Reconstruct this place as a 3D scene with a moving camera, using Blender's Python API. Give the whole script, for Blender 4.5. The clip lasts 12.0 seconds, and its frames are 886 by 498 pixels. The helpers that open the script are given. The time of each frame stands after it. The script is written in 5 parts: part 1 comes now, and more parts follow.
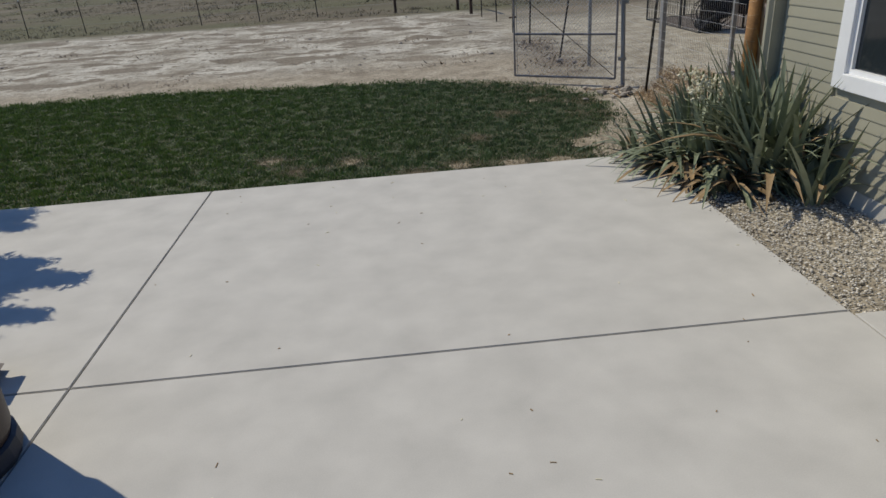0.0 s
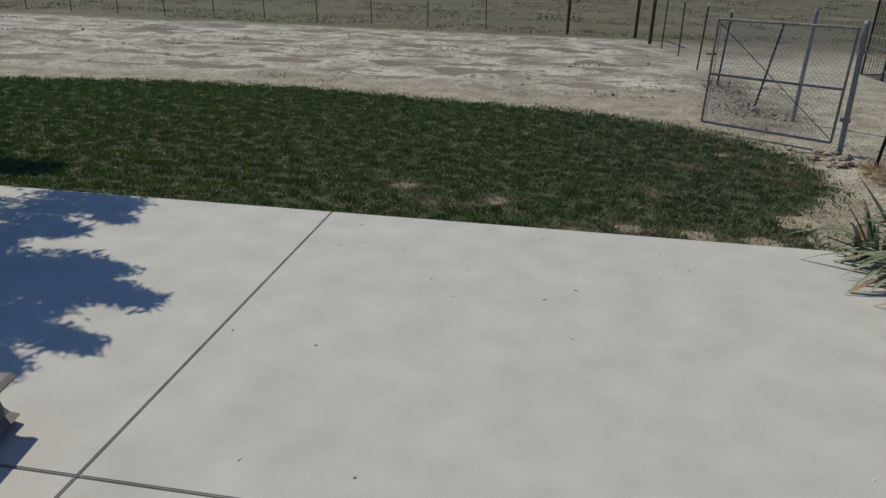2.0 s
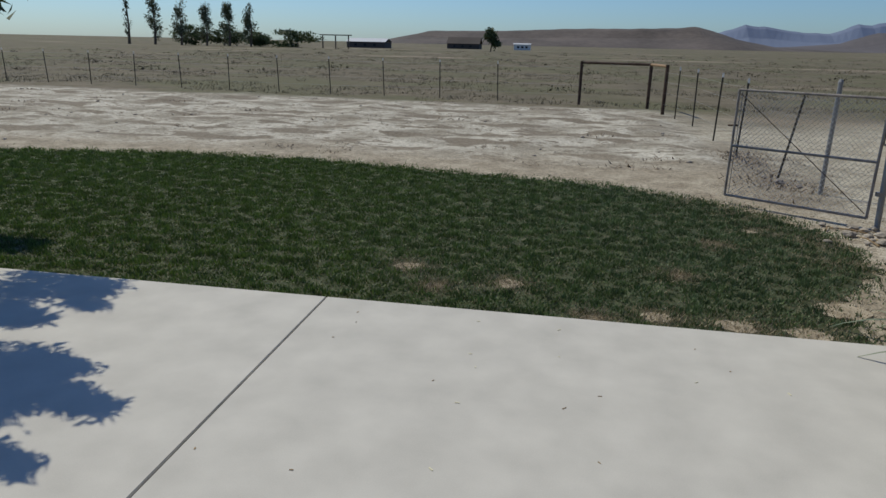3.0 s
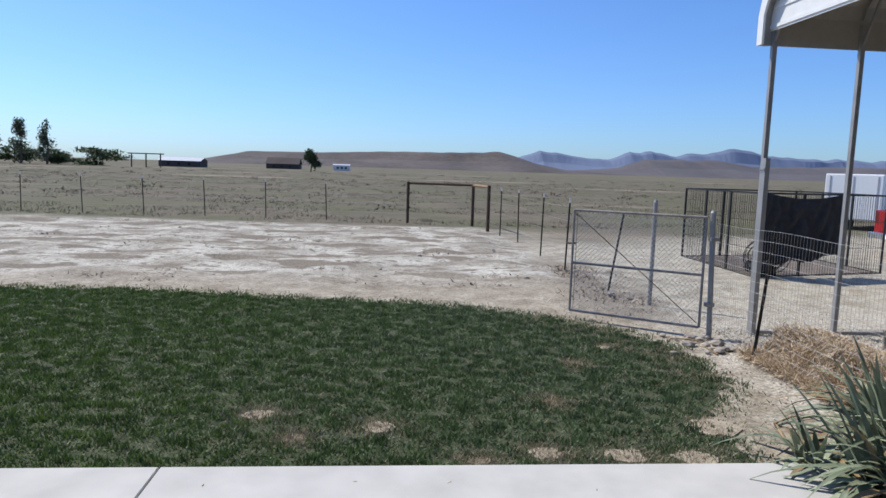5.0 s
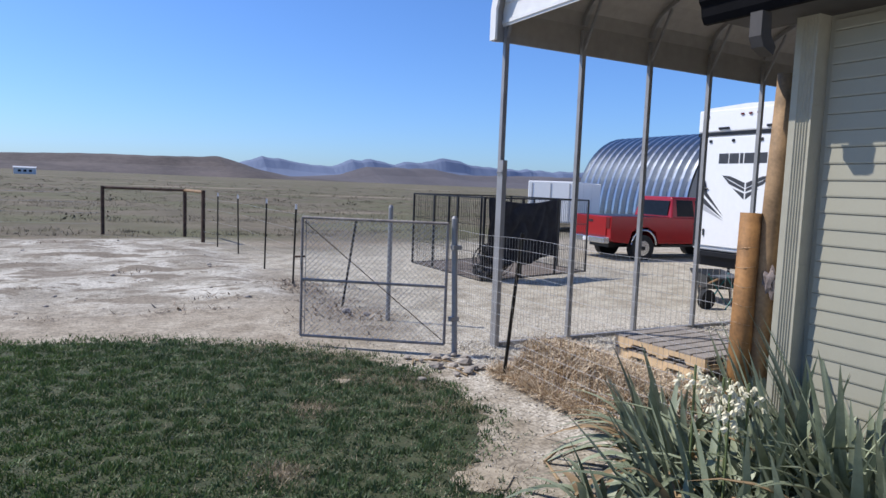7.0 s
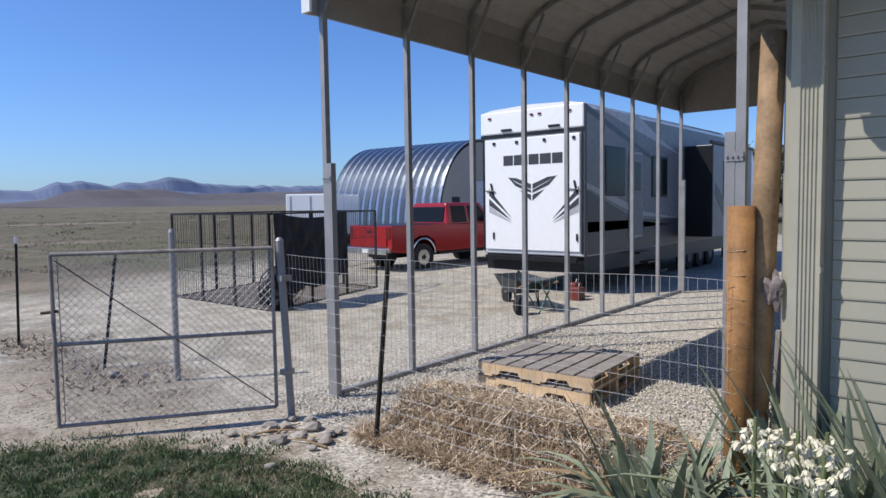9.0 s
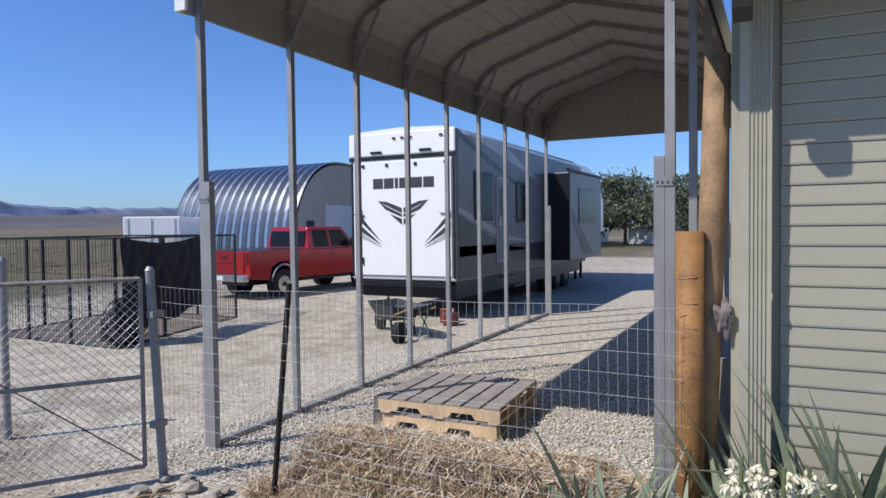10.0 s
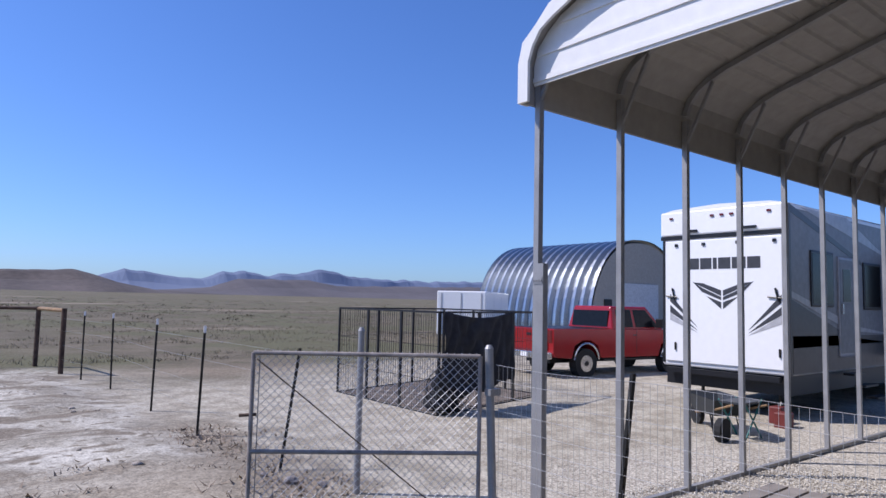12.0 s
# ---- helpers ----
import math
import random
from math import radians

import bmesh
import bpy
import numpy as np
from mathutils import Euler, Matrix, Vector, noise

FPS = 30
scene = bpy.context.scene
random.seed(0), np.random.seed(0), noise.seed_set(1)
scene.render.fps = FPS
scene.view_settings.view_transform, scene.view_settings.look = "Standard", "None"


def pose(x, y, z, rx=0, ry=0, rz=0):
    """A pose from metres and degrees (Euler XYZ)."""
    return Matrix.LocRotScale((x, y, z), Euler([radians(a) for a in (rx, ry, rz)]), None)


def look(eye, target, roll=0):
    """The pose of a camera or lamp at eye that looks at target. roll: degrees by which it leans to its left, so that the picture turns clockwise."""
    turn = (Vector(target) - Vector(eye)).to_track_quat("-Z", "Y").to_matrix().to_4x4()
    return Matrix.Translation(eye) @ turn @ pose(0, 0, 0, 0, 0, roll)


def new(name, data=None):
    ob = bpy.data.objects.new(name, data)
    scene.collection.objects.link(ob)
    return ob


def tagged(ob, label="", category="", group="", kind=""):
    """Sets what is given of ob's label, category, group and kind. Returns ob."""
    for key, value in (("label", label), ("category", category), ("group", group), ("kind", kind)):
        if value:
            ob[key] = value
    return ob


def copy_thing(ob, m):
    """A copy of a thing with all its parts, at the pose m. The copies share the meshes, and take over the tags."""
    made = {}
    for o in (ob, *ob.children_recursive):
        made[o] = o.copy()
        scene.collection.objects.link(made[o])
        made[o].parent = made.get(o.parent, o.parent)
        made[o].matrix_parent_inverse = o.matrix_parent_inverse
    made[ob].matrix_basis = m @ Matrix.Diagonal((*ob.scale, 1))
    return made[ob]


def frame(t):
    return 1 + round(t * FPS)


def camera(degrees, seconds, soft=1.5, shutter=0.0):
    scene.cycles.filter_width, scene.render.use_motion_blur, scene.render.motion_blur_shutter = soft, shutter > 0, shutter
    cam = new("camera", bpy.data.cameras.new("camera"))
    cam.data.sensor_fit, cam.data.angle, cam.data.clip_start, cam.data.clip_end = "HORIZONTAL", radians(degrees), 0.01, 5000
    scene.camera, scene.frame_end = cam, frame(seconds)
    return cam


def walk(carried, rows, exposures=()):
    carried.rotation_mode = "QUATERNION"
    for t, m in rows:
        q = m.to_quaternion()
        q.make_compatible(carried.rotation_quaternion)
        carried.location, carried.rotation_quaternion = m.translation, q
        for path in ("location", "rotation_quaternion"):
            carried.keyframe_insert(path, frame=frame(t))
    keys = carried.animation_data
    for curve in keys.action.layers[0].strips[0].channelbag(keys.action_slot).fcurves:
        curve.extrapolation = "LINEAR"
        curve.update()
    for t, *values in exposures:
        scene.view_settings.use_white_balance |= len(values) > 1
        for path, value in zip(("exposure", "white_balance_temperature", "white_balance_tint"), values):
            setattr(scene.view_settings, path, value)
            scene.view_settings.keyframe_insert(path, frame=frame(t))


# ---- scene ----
cam = camera(67.2, 12.0)
PATH = [
    (0, (-0.03, -0.586, 2.139), (0.066, 1.237, 1.322), -4.1),
    (0.5, (-0.049, -0.196, 2.135), (-0.277, 1.617, 1.321), -3.7),
    (1, (-0.119, 0.217, 2.075), (-0.485, 2.008, 1.262), -1.5),
    (1.5, (-0.181, 0.501, 2.047), (-0.493, 2.291, 1.212), 1.2),
    (2, (-0.19, 0.755, 2.016), (-0.469, 2.581, 1.249), 1.5),
    (2.5, (-0.196, 0.958, 1.984), (-0.583, 2.795, 1.294), 1.8),
    (2.7, (-0.198, 1.127, 1.974), (-0.566, 2.983, 1.324), 1.6),
    (4.5, (-0.585, 1.78, 2.002), (-0.64, 3.76, 1.72), 1.7),
    (5, (-0.6, 1.896, 1.976), (-0.427, 3.876, 1.746), 1.8),
    (5.5, (-0.516, 2.141, 1.992), (-0.156, 4.103, 1.849), 2.7),
    (6, (-0.445, 2.421, 1.953), (0.061, 4.351, 1.812), 2.8),
    (6.5, (-0.37, 2.823, 1.942), (0.394, 4.662, 1.763), 2.7),
    (7, (-0.234, 3.281, 1.918), (0.709, 5.035, 1.735), 2.2),
    (7.2, (-0.207, 3.465, 1.922), (0.791, 5.187, 1.72), 2.4),
    (9, (-0.064, 5.159, 1.864), (1.468, 6.438, 1.73), -0.9),
    (9.5, (0.004, 5.529, 1.845), (1.682, 6.612, 1.739), -1.2),
    (10, (0.039, 5.786, 1.871), (1.822, 6.69, 1.803), -0.7),
    (10.5, (-0.006, 5.902, 1.899), (1.903, 6.498, 1.881), -0.1),
    (11, (0.011, 5.987, 1.957), (1.886, 6.682, 2.018), -0.8),
    (11.5, (-0.001, 6.075, 1.903), (1.599, 7.266, 2.047), 0.3),
    (12, (-0.047, 6.16, 1.924), (1.193, 7.722, 2.082), 1.3),
]
EXPOSURES = [(0, -0.26, 6300, 4), (1, -0.34, 6300, 2), (2.5, -0.37, 6300, 1), (4.5, 0.38, 5900, 6), (7, 0.41, 5700, 10), (9, 0.33, 5750, 10), (10.5, 0.34, 5750, 12), (12, 0.33, 5550, 17)]
walk(cam, [(t, look(eye, target, roll)) for t, eye, target, roll in PATH], EXPOSURES)

# ---- world, sun ----
SUN = Vector((-0.66, 0.535, 1.0)).normalized()
world = bpy.data.worlds.new("world")
scene.world = world
world.use_nodes = True
wt = world.node_tree
sky = wt.nodes.new("ShaderNodeTexSky")
sky.sky_type, sky.sun_disc = "NISHITA", False
sky.sun_elevation, sky.sun_rotation = math.asin(SUN.z), math.atan2(SUN.x, SUN.y)
sky.altitude, sky.dust_density = 0, 0.6
wt.nodes["Background"].inputs["Strength"].default_value = 0.110
tint = wt.nodes.new("ShaderNodeMix")
tint.data_type, tint.blend_type = "RGBA", "MULTIPLY"
tint.inputs["Factor"].default_value = 1.0
tint.inputs[7].default_value = (0.52, 0.69, 1.00, 1)
wt.links.new(sky.outputs[0], tint.inputs[6])
wt.links.new(tint.outputs[2], wt.nodes["Background"].inputs["Color"])
sun = new("sun", bpy.data.lights.new("sun", "SUN"))
sun.data.energy, sun.data.angle, sun.data.color = 4.15, radians(0.5), (1.0, 0.88, 0.73)
sun.matrix_world = look(SUN * 50, (0, 0, 0))


# ---- materials ----
def mat(name, col, rough=0.7, metal=0.0, var=0.15, scale=8.0, fine=90.0, bump=0.2, dist=0.004, col2=None, spec=0.4, rnd=0.0):
    m = bpy.data.materials.new(name)
    m.use_nodes = True
    t = m.node_tree
    b = t.nodes["Principled BSDF"]
    b.inputs["Roughness"].default_value = rough
    b.inputs["Metallic"].default_value = metal
    b.inputs["Specular IOR Level"].default_value = spec
    geo = t.nodes.new("ShaderNodeNewGeometry")
    n1, n2 = t.nodes.new("ShaderNodeTexNoise"), t.nodes.new("ShaderNodeTexNoise")
    for n, s in ((n1, scale), (n2, fine)):
        n.inputs["Scale"].default_value, n.inputs["Detail"].default_value = s, 5
        t.links.new(geo.outputs["Position"], n.inputs["Vector"])
    mix = t.nodes.new("ShaderNodeMix")
    mix.data_type = "RGBA"
    lo = col2 or [c * (1 - var * 1.6) for c in col]
    hi = [min(1, c * (1 + var)) for c in col]
    mix.inputs[6].default_value, mix.inputs[7].default_value = (*lo, 1), (*hi, 1)
    add = t.nodes.new("ShaderNodeMath")
    add.operation = "MULTIPLY_ADD"
    t.links.new(n2.outputs["Fac"], add.inputs[0])
    add.inputs[1].default_value = 0.45
    ramp = t.nodes.new("ShaderNodeMapRange")
    ramp.inputs["From Min"].default_value, ramp.inputs["From Max"].default_value = 0.45, 1.0
    t.links.new(n1.outputs["Fac"], add.inputs[2])
    last = add.outputs[0]
    if rnd:
        info = t.nodes.new("ShaderNodeObjectInfo")
        r = t.nodes.new("ShaderNodeMath")
        r.operation = "MULTIPLY_ADD"
        t.links.new(info.outputs["Random"], r.inputs[0])
        r.inputs[1].default_value = rnd
        t.links.new(last, r.inputs[2])
        last = r.outputs[0]
        ramp.inputs["From Max"].default_value = 1.0 + rnd
    t.links.new(last, ramp.inputs["Value"])
    t.links.new(ramp.outputs[0], mix.inputs["Factor"])
    t.links.new(mix.outputs[2], b.inputs["Base Color"])
    if bump:
        bp = t.nodes.new("ShaderNodeBump")
        bp.inputs["Strength"].default_value, bp.inputs["Distance"].default_value = bump, dist
        t.links.new(n2.outputs["Fac"], bp.inputs["Height"])
        t.links.new(bp.outputs[0], b.inputs["Normal"])
    return m


def island_mat(name, c1, c2, rough=0.7, trans=0.0):
    """A colour that differs from piece to piece of one mesh."""
    m = bpy.data.materials.new(name)
    m.use_nodes = True
    t = m.node_tree
    b = t.nodes["Principled BSDF"]
    b.inputs["Roughness"].default_value = rough
    geo = t.nodes.new("ShaderNodeNewGeometry")
    r = t.nodes.new("ShaderNodeValToRGB")
    r.color_ramp.elements[0].color, r.color_ramp.elements[1].color = (*c1, 1), (*c2, 1)
    t.links.new(geo.outputs["Random Per Island"], r.inputs[0])
    t.links.new(r.outputs[0], b.inputs["Base Color"])
    if trans:
        tr = t.nodes.new("ShaderNodeBsdfTranslucent")
        mx = t.nodes.new("ShaderNodeMixShader")
        t.links.new(r.outputs[0], tr.inputs["Color"])
        mx.inputs[0].default_value = trans
        t.links.new(b.outputs[0], mx.inputs[1])
        t.links.new(tr.outputs[0], mx.inputs[2])
        t.links.new(mx.outputs[0], t.nodes["Material Output"].inputs[0])
    return m


def ground_mat():
    """Gravel near the house, pale bare dirt pad, dry grass further out, with worn patches."""
    m = bpy.data.materials.new("ground_earth")
    m.use_nodes = True
    t = m.node_tree
    N, L = t.nodes.new, t.links.new
    b = t.nodes["Principled BSDF"]
    b.inputs["Roughness"].default_value = 0.95
    b.inputs["Specular IOR Level"].default_value = 0.15
    geo = N("ShaderNodeNewGeometry")
    sep = N("ShaderNodeSeparateXYZ")
    L(geo.outputs["Position"], sep.inputs[0])

    def noise_tex(s, detail=6, stretch=None):
        n = N("ShaderNodeTexNoise")
        n.inputs["Scale"].default_value, n.inputs["Detail"].default_value = s, detail
        if stretch:
            mp = N("ShaderNodeMapping")
            mp.inputs["Scale"].default_value = stretch
            L(geo.outputs["Position"], mp.inputs[0])
            L(mp.outputs[0], n.inputs["Vector"])
        else:
            L(geo.outputs["Position"], n.inputs["Vector"])
        return n.outputs["Fac"]

    def rng(v, a, c):
        r = N("ShaderNodeMapRange")
        r.inputs["From Min"].default_value, r.inputs["From Max"].default_value = a, c
        L(v, r.inputs["Value"])
        return r.outputs[0]

    def calc(op, a, c):
        x = N("ShaderNodeMath")
        x.operation = op
        for i, v in enumerate((a, c)):
            if isinstance(v, (int, float)):
                x.inputs[i].default_value = v
            else:
                L(v, x.inputs[i])
        return x.outputs[0]

    def blend(f, a, c):
        x = N("ShaderNodeMix")
        x.data_type = "RGBA"
        L(f, x.inputs["Factor"])
        for i, v in ((6, a), (7, c)):
            if isinstance(v, tuple):
                x.inputs[i].default_value = (*v, 1)
            else:
                L(v, x.inputs[i])
        return x.outputs[2]

    big, mid, fine = noise_tex(0.35), noise_tex(2.2, 8), noise_tex(38)
    X, Y = sep.outputs["X"], sep.outputs["Y"]
    wob = calc("MULTIPLY_ADD", mid, 1.6)
    xw = calc("ADD", X, calc("MULTIPLY", calc("SUBTRACT", mid, 0.5), 2.2))
    yw = calc("ADD", Y, calc("MULTIPLY", calc("SUBTRACT", big, 0.5), 4.0))
    pale = blend(rng(noise_tex(0.75, 9), 0.38, 0.58), (0.28, 0.254, 0.203), (0.50, 0.47, 0.40))
    pale = blend(calc("MULTIPLY", rng(mid, 0.5, 0.60), 0.5), pale, (0.29, 0.262, 0.205))
    pale = blend(rng(noise_tex(0.9, 12, (0.6, 1.3, 1)), 0.535, 0.575), pale, (0.21, 0.18, 0.138))
    pale = blend(rng(noise_tex(4.5, 9, (0.8, 1.1, 1)), 0.575, 0.62), pale, (0.22, 0.19, 0.145))
    brown = blend(rng(mid, 0.35, 0.65), (0.26, 0.222, 0.165), (0.38, 0.335, 0.26))
    gravel = blend(rng(fine, 0.35, 0.7), (0.30, 0.268, 0.215), (0.58, 0.54, 0.46))
    lot = blend(rng(mid, 0.38, 0.62), (0.295, 0.262, 0.20), (0.43, 0.392, 0.312))
    dry = blend(rng(big, 0.35, 0.65), (0.118, 0.102, 0.070), (0.180, 0.152, 0.107))
    dry = blend(rng(noise_tex(0.10, 7), 0.47, 0.56), dry, (0.125, 0.12, 0.068))
    dry = blend(rng(noise_tex(0.9, 9), 0.52, 0.64), dry, (0.115, 0.103, 0.062))
    dry = blend(rng(noise_tex(0.02, 5, (1, 3, 1)), 0.58, 0.68), dry, (0.30, 0.245, 0.18))
    # the yard within the fences: bare dirt; east of the fence: gravel lot; beyond y of about 24: dry grass
    yard = blend(rng(yw, 13.2, 15.0), brown, pale)
    lotg = blend(rng(calc("ADD", yw, 0.0), 10.0, 12.5), gravel, lot)
    near = blend(rng(xw, 2.7, 3.7), yard, lotg)
    strip = calc("SUBTRACT", 1.0, rng(calc("ABSOLUTE", calc("SUBTRACT", xw, 3.3), 0.0), 0.25, 0.95))
    strip = calc("MULTIPLY", calc("MULTIPLY", strip, calc("SUBTRACT", 1.0, rng(yw, 15.5, 18.5))), rng(yw, 10.2, 11.5))
    near = blend(calc("MULTIPLY", strip, 0.75), near, (0.20, 0.17, 0.128))
    skew = calc("ADD", yw, calc("MULTIPLY", X, 0.065))
    far_w = rng(skew, 25.2, 27.0)
    far_e = rng(calc("SUBTRACT", yw, calc("MULTIPLY", X, 0.45)), 17.5, 20.5)
    east = rng(X, 2.0, 6.0)
    far = calc("ADD", calc("MULTIPLY", far_w, calc("SUBTRACT", 1.0, east)), calc("MULTIPLY", far_e, east))
    far = calc("MAXIMUM", far, rng(xw, 38.5, 40.5))
    base = blend(far, near, dry)
    tint = blend(rng(calc("ADD", calc("MULTIPLY", fine, 0.6), calc("MULTIPLY", noise_tex(13, 3), 0.4)), 0.36, 0.62), (0.58, 0.57, 0.56), (1.30, 1.30, 1.29))
    mul = N("ShaderNodeMix")
    mul.data_type, mul.blend_type = "RGBA", "MULTIPLY"
    mul.inputs["Factor"].default_value = 1
    L(base, mul.inputs[6])
    L(tint, mul.inputs[7])
    L(mul.outputs[2], b.inputs["Base Color"])
    bp = N("ShaderNodeBump")
    bp.inputs["Strength"].default_value, bp.inputs["Distance"].default_value = 0.5, 0.015
    L(calc("ADD", fine, calc("MULTIPLY", noise_tex(9, 4), 0.8)), bp.inputs["Height"])
    L(bp.outputs[0], b.inputs["Normal"])
    return m


def lawn_mat():
    """Blades that differ one by one, greener in the thick lawn to the west, bluer and duller to the east, in soft patches."""
    m = island_mat("grass_blade", (0.034, 0.066, 0.016), (0.135, 0.18, 0.055), 0.6, 0.25)
    t = m.node_tree
    N, L = t.nodes.new, t.links.new
    geo = N("ShaderNodeNewGeometry")
    sep, n1, n2 = N("ShaderNodeSeparateXYZ"), N("ShaderNodeTexNoise"), N("ShaderNodeTexNoise")
    L(geo.outputs["Position"], sep.inputs[0])
    for n, sc in ((n1, 0.7), (n2, 5.0)):
        n.inputs["Scale"].default_value, n.inputs["Detail"].default_value = sc, 4
        L(geo.outputs["Position"], n.inputs["Vector"])
    wob = N("ShaderNodeMath")
    wob.operation = "MULTIPLY_ADD"
    L(n1.outputs["Fac"], wob.inputs[0])
    wob.inputs[1].default_value = 3.0
    L(sep.outputs["X"], wob.inputs[2])
    east = N("ShaderNodeMapRange")
    east.inputs["From Min"].default_value, east.inputs["From Max"].default_value = -1.8, 3.2
    L(wob.outputs[0], east.inputs["Value"])
    hue = N("ShaderNodeMix")
    hue.data_type = "RGBA"
    hue.inputs[6].default_value, hue.inputs[7].default_value = (1.0, 1.10, 0.70, 1), (0.98, 1.02, 1.35, 1)
    L(east.outputs[0], hue.inputs["Factor"])
    patch = N("ShaderNodeMapRange")
    for k, v in (("From Min", 0.38), ("From Max", 0.62), ("To Min", 0.74), ("To Max", 1.24)):
        patch.inputs[k].default_value = v
    L(n2.outputs["Fac"], patch.inputs["Value"])
    ramp = next(n for n in t.nodes if n.bl_idname == "ShaderNodeValToRGB")
    a, b = N("ShaderNodeVectorMath"), N("ShaderNodeVectorMath")
    a.operation, b.operation = "MULTIPLY", "SCALE"
    L(ramp.outputs[0], a.inputs[0])
    L(hue.outputs[2], a.inputs[1])
    L(a.outputs[0], b.inputs[0])
    L(patch.outputs[0], b.inputs["Scale"])
    for n in list(t.nodes):
        if n.bl_idname in ("ShaderNodeBsdfPrincipled", "ShaderNodeBsdfTranslucent"):
            L(b.outputs[0], n.inputs["Base Color"] if n.bl_idname == "ShaderNodeBsdfPrincipled" else n.inputs["Color"])
    return m


def glass_mat(name, col=(0.02, 0.025, 0.03)):
    m = mat(name, col, 0.06, 0.0, 0.0, bump=0, spec=0.6)
    return m


